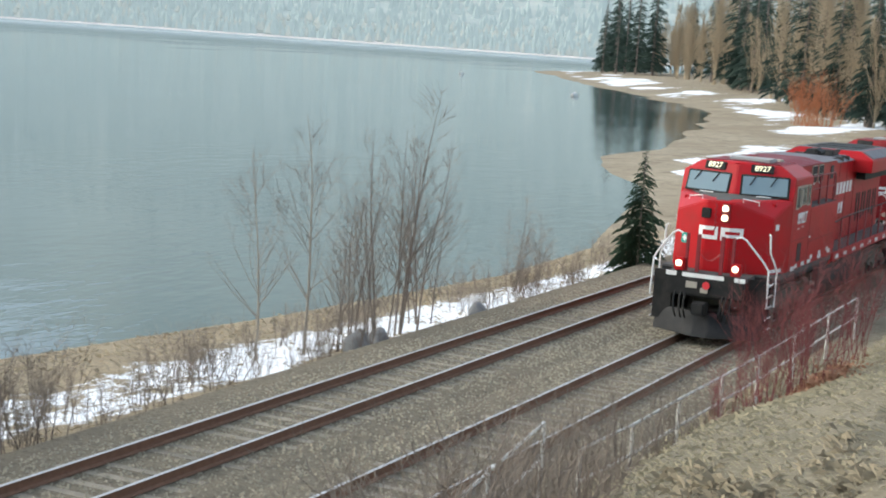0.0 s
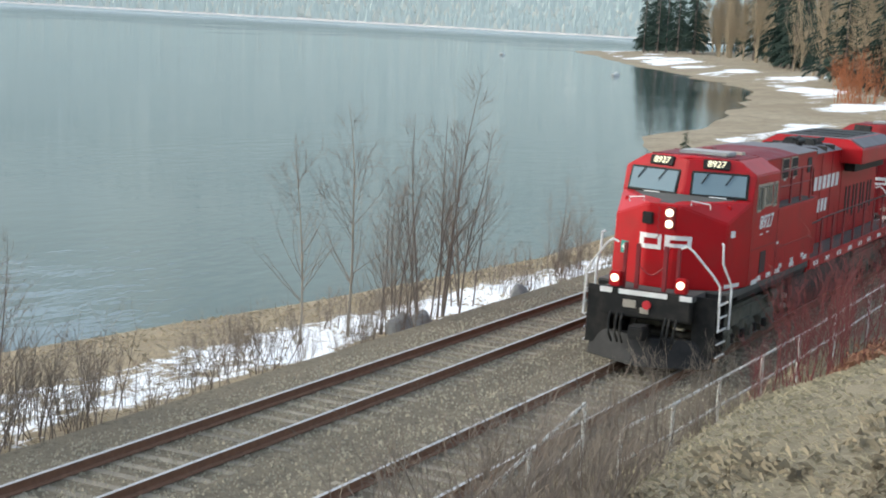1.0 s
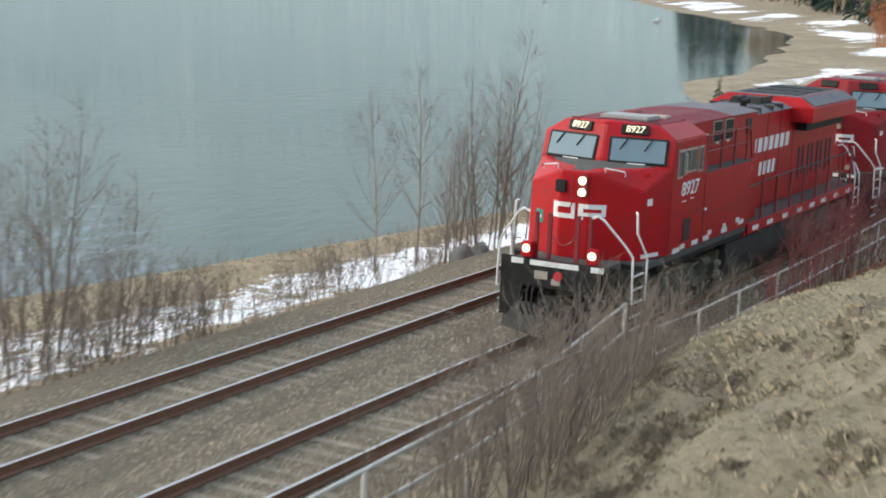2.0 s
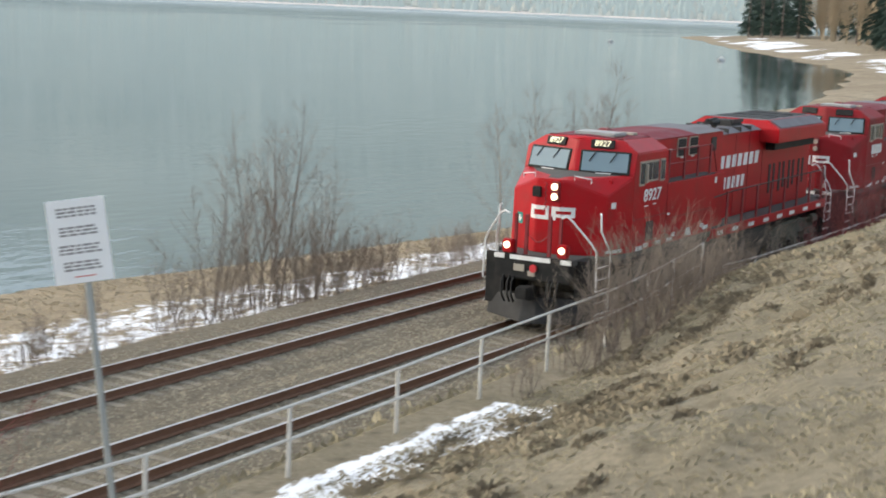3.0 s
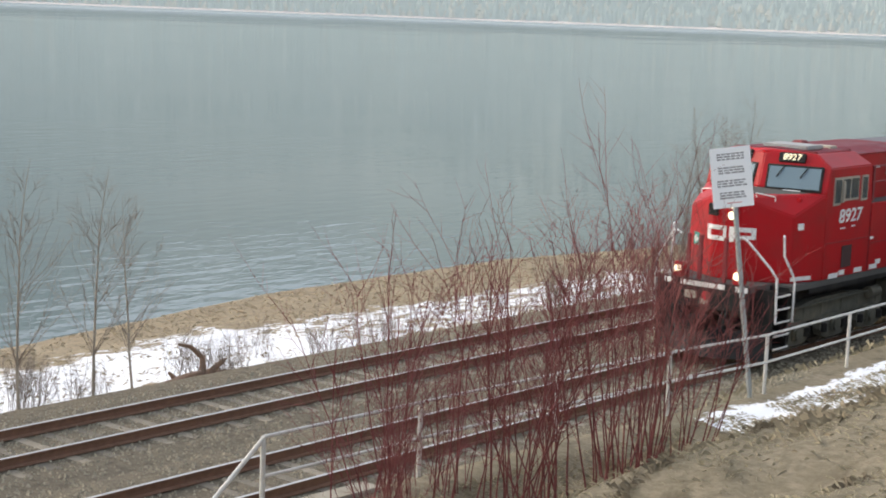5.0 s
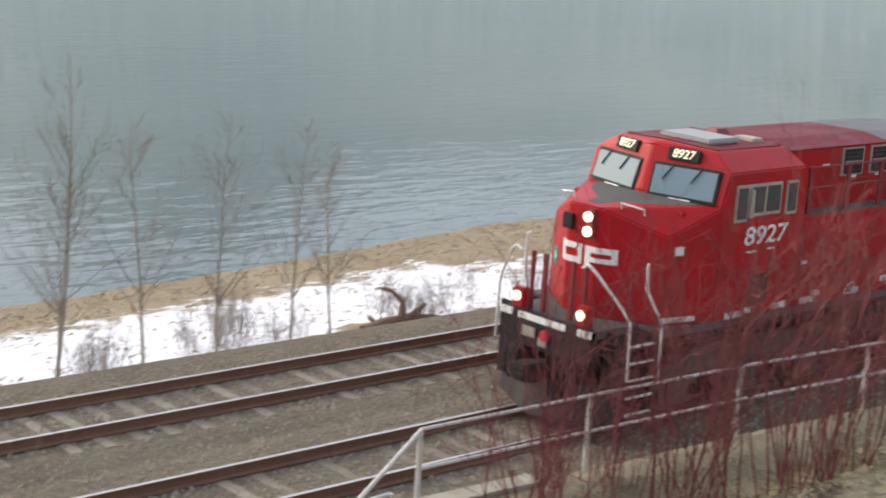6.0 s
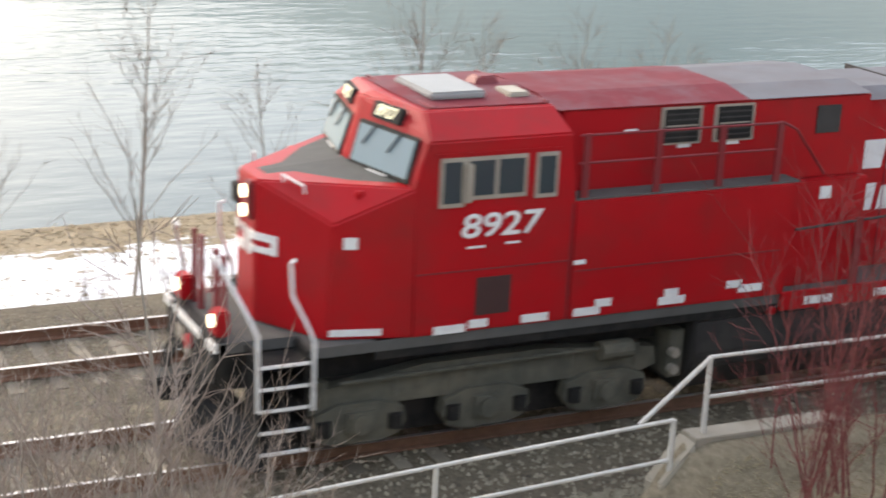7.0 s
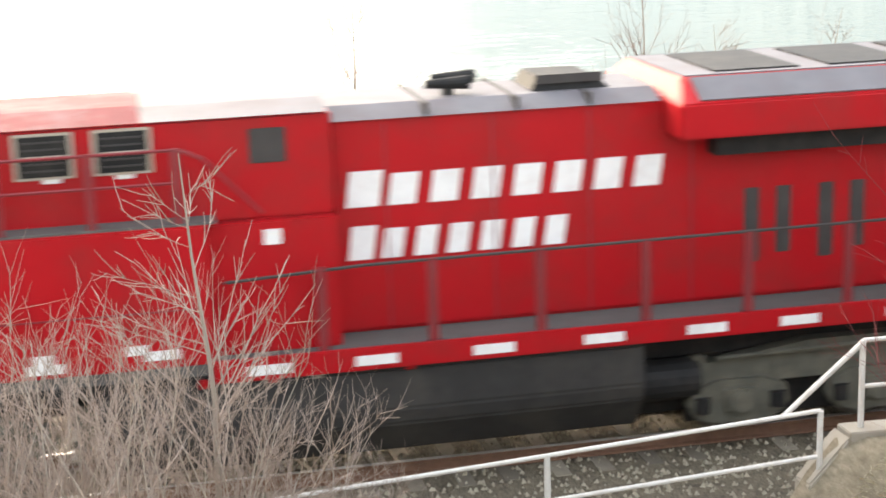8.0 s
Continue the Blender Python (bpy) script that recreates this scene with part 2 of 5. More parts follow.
def ground_material(name, a, b, c, snow_bias=None, bump=0.6, scale=1.0):
    """Two scales of dry grass and soil, with snow patches where snow_bias is given."""
    m = bpy.data.materials.new(name)
    m.use_nodes = True
    n, l = m.node_tree.nodes, m.node_tree.links
    bs = n["Principled BSDF"]
    bs.inputs["Roughness"].default_value = 0.95
    bs.inputs["Specular IOR Level"].default_value = 0.2
    co = n.new("ShaderNodeTexCoord").outputs["Object"]

    def nz(s, d=6, r=0.55, stretch=None):
        t = n.new("ShaderNodeTexNoise")
        t.inputs["Scale"].default_value, t.inputs["Detail"].default_value, t.inputs["Roughness"].default_value = s * scale, d, r
        if stretch:
            mp = n.new("ShaderNodeMapping")
            mp.inputs["Scale"].default_value = stretch
            l.new(co, mp.inputs["Vector"])
            l.new(mp.outputs[0], t.inputs["Vector"])
        else:
            l.new(co, t.inputs["Vector"])
        return t.outputs["Fac"]

    def rng(f, lo, hi):
        r = n.new("ShaderNodeMapRange")
        r.inputs[1].default_value, r.inputs[2].default_value = lo, hi
        l.new(f, r.inputs[0])
        return r.outputs[0]
    fine = nz(14, 8, 0.7, (1, 0.35, 1))
    col = mix_color(n, l, rng(nz(0.5), 0.35, 0.65), a, b)
    col = mix_color(n, l, rng(nz(2.6, 7, 0.65), 0.52, 0.72), col, tuple(0.62 * v for v in c))
    col = mix_color(n, l, rng(fine, 0.35, 0.7), col, c)
    if snow_bias is not None:
        att = n.new("ShaderNodeAttribute")
        att.attribute_name = "snow"
        add = n.new("ShaderNodeMath")
        l.new(att.outputs["Fac"], add.inputs[0])
        l.new(nz(1.7, 10, 0.8, (0.7, 1.2, 1)), add.inputs[1])
        col = mix_color(n, l, rng(add.outputs[0], snow_bias, snow_bias + 0.05), col, (0.84, 0.86, 0.9))
    l.new(col, bs.inputs["Base Color"])
    bp = n.new("ShaderNodeBump")
    bp.inputs["Strength"].default_value, bp.inputs["Distance"].default_value = bump, 0.06
    l.new(fine, bp.inputs["Height"])
    l.new(bp.outputs["Normal"], bs.inputs["Normal"])
    return m


GRASS = ground_material("dead winter grass", (0.225, 0.194, 0.134), (0.295, 0.255, 0.187), (0.138, 0.117, 0.078), 1.05)
SHORE = ground_material("dry shore grass", (0.39, 0.32, 0.215), (0.31, 0.25, 0.165), (0.22, 0.175, 0.12), 1.02)
POINT = ground_material("far shore gravel", (0.4, 0.34, 0.245), (0.28, 0.23, 0.16), (0.2, 0.16, 0.11), 1.0, scale=0.2)


def snow_near(x, y):
    """How likely snow lies at a place."""
    if y < 0:
        band = max(0, 1 - abs((y + 5.6) / 1.5)) * (1 if -13.5 < x < -1 else 0.35 if x < 4 else 0)
        return 0.68 * min(1, band * 1.5)
    if x < 70:
        w = waterline(x)
        west = ease(4, -8, x)
        c = 7.4 + (w - 7.4) * (0.28 + 0.06 * west)
        s = 0.66 - 0.5 * max(0, abs(y - c) / ((0.35 + 0.17 * west) * (w - 7.4)) - 0.4)
        if x < -8:
            s -= 0.03
        if y > w - 2.2 + 0.5 * wob(x, 0, 0.5):
            s -= 0.5
        s -= 0.55 * (1 - ease(7.1, 8.7, y + 1.2 * wob(x, 3, 0.9)))
        if -6 < x < 24:
            s -= 0.1
        return max(0, s)
    inland = waterline(x) - y + 5 * wob(x, y, 0.03)
    return 0.1 if inland < 6 else max(0.0, (0.5 if inland < 28 else 0.3) + 0.5 * wob(x * 0.35, y, 0.11, 2))


def grid(name, xs, ys, material, label, skip=None):
    verts = [(x, y, height(x, y)) for y in ys for x in xs]
    nx = len(xs)
    faces = [(j * nx + i, j * nx + i + 1, (j + 1) * nx + i + 1, (j + 1) * nx + i) for j in range(len(ys) - 1) for i in range(nx - 1)]
    ob = pydata(name, verts, faces, material, smooth=True)
    at = ob.data.attributes.new("snow", "FLOAT", "POINT")
    at.data.foreach_set("value", [snow_near(v[0], v[1]) for v in verts])
    return tagged(ob, label, "ground", kind="structure")


def steps(a, b, d):
    return list(np.linspace(a, b, max(2, int(round((b - a) / d)) + 1)))


grid("ground_bank", steps(-70, -45, 5)[:-1] + steps(-45, 30, 0.3) + steps(32, 90, 4), [-300, -120, -60, -40, -30] + steps(-24, -2.7, 0.16), GRASS, "sloping bank of matted dead winter grass")
grid("ground_shore", steps(-90, -40, 5)[:-1] + steps(-40, 70, 0.45), steps(6.6, 26, 0.3), SHORE, "lake shore of dry grass with patches of old snow")
grid("ground_point", steps(70, 640, 6), steps(-300, 0, 30)[:-1] + steps(0, 230, 4), POINT, "wooded point with snow patches and tan gravel beach")

# ---- water ----
wm = bpy.data.materials.new("lake water")
wm.use_nodes = True
n_, l_ = wm.node_tree.nodes, wm.node_tree.links
b_ = n_["Principled BSDF"]
b_.inputs["Base Color"].default_value, b_.inputs["Roughness"].default_value, b_.inputs["IOR"].default_value = (0.045, 0.075, 0.075, 1), 0.04, 1.33
tc = n_.new("ShaderNodeTexCoord")
mp = n_.new("ShaderNodeMapping")
mp.inputs["Scale"].default_value = (0.5, 1.3, 1)
mp.inputs["Rotation"].default_value = (0, 0, radians(-18))
l_.new(tc.outputs["Object"], mp.inputs["Vector"])
nf = n_.new("ShaderNodeTexNoise")
nf.inputs["Scale"].default_value, nf.inputs["Detail"].default_value = 0.9, 3
l_.new(mp.outputs[0], nf.inputs["Vector"])
nb_ = n_.new("ShaderNodeTexNoise")
nb_.inputs["Scale"].default_value, nb_.inputs["Detail"].default_value = 0.035, 3
l_.new(mp.outputs[0], nb_.inputs["Vector"])
pw = n_.new("ShaderNodeMapRange")
pw.inputs[1].default_value, pw.inputs[2].default_value, pw.inputs[3].default_value, pw.inputs[4].default_value = 0.4, 0.68, 0.15, 0.6
l_.new(nb_.outputs["Fac"], pw.inputs[0])
bp_ = n_.new("ShaderNodeBump")
bp_.inputs["Distance"].default_value = 0.1
l_.new(pw.outputs[0], bp_.inputs["Strength"])
l_.new(nf.outputs["Fac"], bp_.inputs["Height"])
l_.new(bp_.outputs["Normal"], b_.inputs["Normal"])
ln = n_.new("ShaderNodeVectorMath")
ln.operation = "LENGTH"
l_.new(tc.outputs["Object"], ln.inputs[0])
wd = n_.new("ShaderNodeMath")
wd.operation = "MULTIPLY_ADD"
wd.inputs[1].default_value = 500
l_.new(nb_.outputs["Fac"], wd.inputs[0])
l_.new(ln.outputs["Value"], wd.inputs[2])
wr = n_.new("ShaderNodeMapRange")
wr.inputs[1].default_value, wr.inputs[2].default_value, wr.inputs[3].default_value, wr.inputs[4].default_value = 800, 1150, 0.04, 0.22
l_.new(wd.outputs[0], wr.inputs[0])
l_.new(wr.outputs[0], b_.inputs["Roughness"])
# the far water's bright sky reflection is painted into its base colour
sky_sheen = n_.new("ShaderNodeMapRange")
sky_sheen.inputs[1].default_value, sky_sheen.inputs[2].default_value = 1150, 1450
l_.new(wd.outputs[0], sky_sheen.inputs[0])
l_.new(mix_color(n_, l_, sky_sheen.outputs[0], (0.045, 0.075, 0.075), (0.36, 0.41, 0.43)), b_.inputs["Base Color"])
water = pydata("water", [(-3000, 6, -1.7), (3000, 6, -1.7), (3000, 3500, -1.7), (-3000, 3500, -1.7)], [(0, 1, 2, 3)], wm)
tagged(water, "calm grey-blue lake with faint ripples", "lake", kind="structure")

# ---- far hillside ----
HILL = ground_material("forested slope with painted haze", (0.24, 0.275, 0.26), (0.31, 0.305, 0.26), (0.2, 0.235, 0.225), scale=0.012, bump=0.0)
HILLTREE = mat("conifer with painted haze", (0.2, 0.24, 0.23), 0.95, var=0.12, scale=0.01, spec=0.1)
HILLBARE = mat("bare birch with painted haze", (0.24, 0.235, 0.2), 0.95, var=0.25, scale=0.01, spec=0.1)

# distance haze is put into slope and trees as a faint pale-blue glow
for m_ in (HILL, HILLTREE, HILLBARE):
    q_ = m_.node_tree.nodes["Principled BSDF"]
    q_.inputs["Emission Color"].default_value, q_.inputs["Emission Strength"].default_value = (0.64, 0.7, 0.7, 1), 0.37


def skyline(az):
    return lerp(az, [-90, -40, 0, 5, 10, 13, 16.5, 19, 22.5, 27, 31, 34, 38, 47, 54, 66, 80, 130], [8, 5, 4.2, 5.0, 6.4, 8.4, 8.7, 9.0, 10.4, 12.0, 13.0, 12.6, 10.2, 9.2, 11.5, 13, 14, 12])


HR = 1500.0
verts, faces = [], []
azs = steps(-90, 125, 1.0)
for az in azs:
    a = radians(az)
    top = math.tan(radians(skyline(az) + 0.5 * wob(az, 0, 0.3))) * (HR + 900)
    for k in range(13):
        u = k / 12
        r = HR + 40 * wob(az, 1, 0.1) + 900 * u
        verts.append((r * math.sin(a) - 20, r * math.cos(a) - 15, -1.9 + top * (0.02 * min(1, u * 12) + 0.98 * max(0, u - 0.04) / 0.96) + 9 * wob(az * 0.7, u * 9, 1.0) * min(1, u * 4)))
faces = [(i * 13 + k, (i + 1) * 13 + k, (i + 1) * 13 + k + 1, i * 13 + k + 1) for i in range(len(azs) - 1) for k in range(12)]
hill = tagged(pydata("backdrop_hill", verts, faces, HILL, smooth=True), "forested mountainside across the lake with painted haze", "mountain", kind="structure")


def hill_forest(name, material, count, seed, h0, h1, label, low):
    rr = random.Random(seed)
    vs, fs = [], []
    for _ in range(count):
        az, u = rr.uniform(2, 90), rr.random() ** 1.6 * (0.05 if low else 0.42)
        i = min(len(azs) - 2, int(az - azs[0]))
        f = az - azs[i]
        k = min(11, int(u * 12))
        g = u * 12 - k
        p = (Vector(verts[i * 13 + k]) * (1 - f) + Vector(verts[(i + 1) * 13 + k]) * f) * (1 - g) + (Vector(verts[i * 13 + k + 1]) * (1 - f) + Vector(verts[(i + 1) * 13 + k + 1]) * f) * g
        h, w = rr.uniform(h0, h1), rr.uniform(2.5, 5.0)
        b = len(vs)
        for q in range(5):
            an = q * 1.2566 + rr.random()
            vs.append((p.x + w * math.cos(an), p.y + w * math.sin(an), p.z + (h * 0.3 if low else 0) - 1))
        vs.append((p.x, p.y, p.z + h))
        vs.append((p.x, p.y, p.z - 2))
        fs += [(b + q, b + (q + 1) % 5, b + 5) for q in range(5)]
        fs += [(b + (q + 1) % 5, b + q, b + 6) for q in range(5)]
    return tagged(pydata(name, vs, fs, material), label, "forest", kind="stuff")


hill_forest("far_forest", HILLTREE, 14000, 3, 7, 15, "blue-green conifer forest on the far slope with painted haze", False)
hill_forest("far_birches", HILLBARE, 1500, 4, 6, 11, "bare trees along the far shore with painted haze", True)
# narrow snowy beach across the lake
vs, fs = [], []
for i, az in enumerate(azs):
    a = radians(az)
    for dr, z in ((-14, -1.6), (14, 2.0 + 0.8 * wob(az, 5, 2))):
        r = HR + 40 * wob(az, 1, 0.1) + dr
        vs.append((r * math.sin(a) - 20, r * math.cos(a) - 15, z))
fs = [(2 * i, 2 * i + 2, 2 * i + 3, 2 * i + 1) for i in range(len(azs) - 1)]
tagged(pydata("backdrop_beach", vs, fs, mat("pale far beach", (0.6, 0.56, 0.52), 0.9, var=0.25, scale=0.05)), "pale snowy beach across the lake", "beach", kind="structure")

# cottages across the lake
CREAM = mat("pale cottage boards", (0.7, 0.68, 0.62), 0.8, var=0.08)
SLATE = mat("snowy cottage roof", (0.5, 0.5, 0.52), 0.8, var=0.2)
rc = random.Random(21)
for az in (12, 17.5, 24, 31, 33.5, 38, 41, 43.2, 45, 47.6, 49, 52.5, 55, 57.4, 59, 62.5, 65, 67, 69.4):
    a = radians(az + rc.uniform(-0.6, 0.6))
    r = HR + 40 * wob(az, 1, 0.1) + rc.uniform(18, 45)
    cot = empty("cottage", r * math.sin(a) - 20, r * math.cos(a) - 15, 1.2 + rc.uniform(0, 1.5))
    w_, d_, h_ = rc.uniform(4, 8), rc.uniform(3, 4.5), rc.uniform(3, 4.5)
    part("wall", B(-w_, w_, -d_, d_, -3, h_), CREAM, cot)
    part("roof", extrude_profile(bmesh.new(), [(-d_ - 0.6, h_), (d_ + 0.6, h_), (0, h_ + 2.6)], "x", -w_ - 0.5, w_ + 0.5), SLATE, cot, "snow-dusted pitched roof")
    for k in (-0.5, 0.35):
        part("window", B(w_ * k - 0.7, w_ * k + 0.7, -d_ - 0.05, -d_ + 0.1, 1.2, 2.6), GLASS, cot)
    cot.rotation_euler = (0, 0, -a + rc.uniform(-0.5, 0.5))
    tagged(cot, "small pale cottage on the far shore", "house", "cottages across the lake")

# ---- track bed ----
BALLAST = ground_material("crushed grey ballast", (0.235, 0.2, 0.145), (0.28, 0.24, 0.17), (0.12, 0.1, 0.075), scale=2.0, bump=1.0)
bm = bmesh.new()
prof = [(-2.9, -0.6), (-2.75, -0.24), (-1.7, -0.2), (1.7, -0.2), (2.1, -0.26), (2.6, -0.2), (5.9, -0.2), (6.6, -0.22), (6.9, -0.5), (6.9, -1.4), (-2.9, -1.4)]
extrude_profile(bm, prof, "x", -120, 160)
tagged(part("track_bed", bm, BALLAST), "bed of crushed grey ballast under two tracks", "ballast", kind="structure")
YF = 4.13


def rail(y, label):
    ob = empty("rail", 0, y, 0)
    bm = bmesh.new()
    extrude_profile(bm, [(-0.075, -0.18), (0.075, -0.18), (0.07, -0.16), (0.012, -0.14), (0.012, -0.05), (0.036, -0.035), (0.036, -0.003), (-0.036, -0.003), (-0.036, -0.035), (-0.012, -0.05), (-0.012, -0.14), (-0.07, -0.16)], "x", -120, 160)
    part("rail_web", bm, RAILSIDE, ob)
    part("rail_head", B(-120, 160, -0.033, 0.033, -0.003, 0.003), RAILTOP, ob, "polished running surface")
    tagged(ob, label, "rail", "running rails")


for yc, state in ((0, "near track beside the fence"), (YF, "far track beside the shore")):
    for s in (-0.753, 0.753):
        rail(yc + s, "rusty steel rail on the " + state)

# ---- locomotive ----
W = 1.57
DECK = 1.74


def digits(parent, text, size, m, material, name="number_text", extrude=0.006):
    cu = bpy.data.curves.new(name, "FONT")
    cu.body, cu.size, cu.extrude, cu.align_x, cu.align_y = text, size, extrude, "CENTER", "CENTER"
    cu.bevel_depth, cu.bevel_resolution, cu.shear = size * 0.016, 0, 0.1
    tmp = bpy.data.objects.new("tmp", cu)
    scene.collection.objects.link(tmp)
    me = bpy.data.meshes.new_from_object(tmp.evaluated_get(bpy.context.evaluated_depsgraph_get()))
    bpy.data.objects.remove(tmp)
    me.materials.clear()
    me.materials.append(material)
    ob = new(name, me)
    ob.parent, ob.matrix_basis = parent, m
    return ob


def side_text(x, y, z):
    return Matrix.Translation((x, y, z)) @ Matrix(((1, 0, 0, 0), (0, 0, -1, 0), (0, 1, 0, 0), (0, 0, 0, 1)))


def make_locomotive():
    loco = empty("locomotive")
    P = lambda name, bm, material, label="", parent=loco, smooth=False: part(name, bm, material, parent, label, smooth)
    # frame and sill
    P("underframe", B(0.75, 20.4, -0.98, 0.98, 1.1, 1.6), BLACK)
    P("deck", B(1.66, 19.46, -W + 0.03, W - 0.03, 1.6, DECK), GREY, "grey walkway deck")
    P("front_deck", B(0.6, 1.655, -1.04, 1.04, 1.6, DECK), GREY, "grey front platform")
    P("rear_deck", B(19.465, 20.5, -1.04, 1.04, 1.6, DECK), GREY, "grey rear platform")
    for s in (-1, 1):
        P("side_sill", B(8.7, 19.44, s * W - 0.03, s * W + 0.03, 1.5, DECK + 0.03, 0.01), RED)
    # nose and cab shell
    nose = hull(bmesh.new(), [(1.3, -0.34, DECK), (1.3, 0.34, DECK), (1.9, -1.32, DECK), (1.9, 1.32, DECK), (3.0, -W, DECK), (3.0, W, DECK),
                              (1.3, -0.34, 3.62), (1.3, 0.34, 3.62), (1.97, -1.32, 3.24), (1.97, 1.32, 3.24), (3.0, -W, 3.7), (3.0, W, 3.7), (2.75, 0, 3.74)], 0.025)
    P("nose", nose, RED)
    P("nose_top", hull(bmesh.new(), [(1.5, -0.26, 3.632), (1.5, 0.26, 3.632), (2.92, -1.3, 3.708), (2.92, 1.3, 3.708), (2.7, 0, 3.752), (1.5, 0, 3.645), (2.7, 0, 3.66)]), GREY, "dark grey anti-glare nose top")
    cab = hull(bmesh.new(), [(2.98, -W, DECK), (2.98, W, DECK), (5.25, -W, DECK), (5.25, W, DECK), (2.95, -W, 3.72), (2.95, W, 3.72), (3.12, -W, 4.27), (3.12, W, 4.27), (5.15, -W, 4.28), (5.15, W, 4.28), (5.25, -W, 3.4), (5.25, W, 3.4),
                             (3.22, -1.12, 4.56), (3.22, 1.12, 4.56), (5.08, -1.12, 4.56), (5.08, 1.12, 4.56), (2.62, 0, 3.76), (2.86, 0, 4.56), (2.96, 0, 4.62), (5.05, 0, 4.63)], 0.025)
    P("cab", cab, RED)
    P("cab_roof", hull(bmesh.new(), [(3.3, -1.04, 4.575), (3.3, 1.04, 4.575), (5.02, -1.06, 4.58), (5.02, 1.06, 4.58), (3.15, 0, 4.635), (5.02, 0, 4.65), (4, 0, 4.55)]), ROOFRED, "weathered roof sheet")
    P("roof_box", B(3.5, 4.3, -0.72, 0.45, 4.6, 4.7, 0.03), mat("pale translucent cover", (0.32, 0.32, 0.31), 0.5), "pale cooling unit cover on the roof")
    P("roof_hatch", B(4.62, 4.92, -0.75, -0.3, 4.58, 4.66, 0.02), mat("cream hatch", (0.4, 0.36, 0.29)), "cream hatch")
    P("antenna", hull(bmesh.new(), [(4.42, -0.1, 4.6), (4.42, 0.25, 4.6), (4.82, -0.1, 4.6), (4.82, 0.25, 4.6), (4.5, -0.05, 4.74), (4.5, 0.2, 4.74), (4.76, -0.05, 4.74), (4.76, 0.2, 4.74)], 0.02), DARKRED, "dark red antenna housing")
    for x in (3.35, 5.0):
        P("roof_rib", B(x, x + 0.03, -1.05, 1.05, 4.56, 4.6), DARKRED)
    # windscreens on the two swept front faces, with frames and wipers
    for s in (-1, 1):
        out = Vector((0.2055, s * 0.9787, 0))
        nrm = Vector((-0.936, s * 0.1966, 0.292)).normalized()
        xr = out * -s
        yv = nrm.cross(xr).normalized()

        def front(u, z, off):
            m = Matrix((xr, yv, nrm)).transposed().to_4x4()
            m.translation = Vector((2.62 + (z - 3.75) * 0.306, 0, z)) + out * u + nrm * off
            return m
        m = front(0.8, 4.0, 0.015)
        P("windscreen_frame", box(bmesh.new(), -0.66, 0.66, -0.3, 0.3, -0.03, 0.015, 0.02, m), BLACK, "black rubber window frame")
        P("windscreen", box(bmesh.new(), -0.61, 0.61, -0.255, 0.255, 0.0, 0.024, 0.01, m), WINDSHIELD, "windscreen with sky reflection in its tint")
        for k in (-0.25, 0.3):
            P("wiper", tube(bmesh.new(), [m @ Vector((k, 0.27, 0.04)), m @ Vector((k - 0.16, 0.0, 0.045))], 0.013), BLACK)
        # number board above
        m2 = front(0.66, 4.45, 0.02)
        nb = P("number_board", box(bmesh.new(), -0.31, 0.31, -0.11, 0.11, -0.06, 0.03, 0.015, m2), BLACK, "black number board with lit digits")
        digits(nb, "8927", 0.21, m2 @ pose(0, 0, 0.034), NUMBERM, extrude=0.002)
        P("glass_strip", box(bmesh.new(), -0.2, 0.2, -0.01, 0.01, 0, 0.03, 0, front(0.8, 3.72, 0.01)), WHITE)
    # headlamp pair
    hb = P("headlight_housing", B(1.22, 1.34, -0.31, -0.09, 3.08, 3.58, 0.03), DARKRED, "twin headlight housing")
    for z in (3.45, 3.2):
        b2 = cyl(bmesh.new(), (1.19, -0.2, z), "x", 0.085, 0.04, 20)
        part("headlight", b2, LAMP, hb, "lit round headlight")
    P("grab_box", B(1.24, 1.32, 0.2, 0.45, 3.15, 3.42, 0.02), BLACK, "dark camera box")
    P("air_line", tube(bmesh.new(), [(1.25, 0.06 + 0.03 * (-1) ** k, 3.55 - 0.07 * k) for k in range(11)], 0.014), DARKRED, "coiled red hose")
    for s in (-1, 1):
        P("nose_grab_iron", tube(bmesh.new(), [(1.6, s * 0.55, 3.62), (1.58, s * 0.55, 3.72), (1.72, s * 0.95, 3.66), (1.74, s * 0.95, 3.56)], 0.016), WHITE, "white grab iron")
        P("lifting_lug", B(2.3, 2.42, s * 1.2 - 0.06, s * 1.2 + 0.06, 3.5, 3.62, 0.02), RED)
    P("safety_chain", tube(bmesh.new(), [(0.8, -0.3 + 0.06 * k, 2.3 - 0.22 * math.sin(math.pi * k / 10)) for k in range(11)], 0.014), DARKRED, "hanging dark red safety chain")
    # logo as plain blocks
    for (y0, y1, z0, z1) in ((0.0, 0.12, 2.6, 2.94), (-0.34, 0.0, 2.84, 2.94), (-0.34, 0.0, 2.6, 2.7), (-0.42, -0.34, 2.6, 2.94), (-0.62, -0.5, 2.6, 2.94), (-0.98, -0.62, 2.84, 2.94), (-0.98, -0.62, 2.68, 2.76), (-1.06, -0.98, 2.68, 2.94)):
        cuts = [y0 + 0.4] + [c for c in (-0.34, 0.34) if y0 + 0.4 < c < y1 + 0.4] + [y1 + 0.4]
        for ya, yb in zip(cuts, cuts[1:]):
            P("logo_block", hull(bmesh.new(), [(1.3 + max(0, abs(y) - 0.34) * 0.61 - d, y, z) for y in (ya, yb) for z in (z0, z1) for d in (-0.006, 0.018)]), WHITE, "white painted block of the nose emblem")
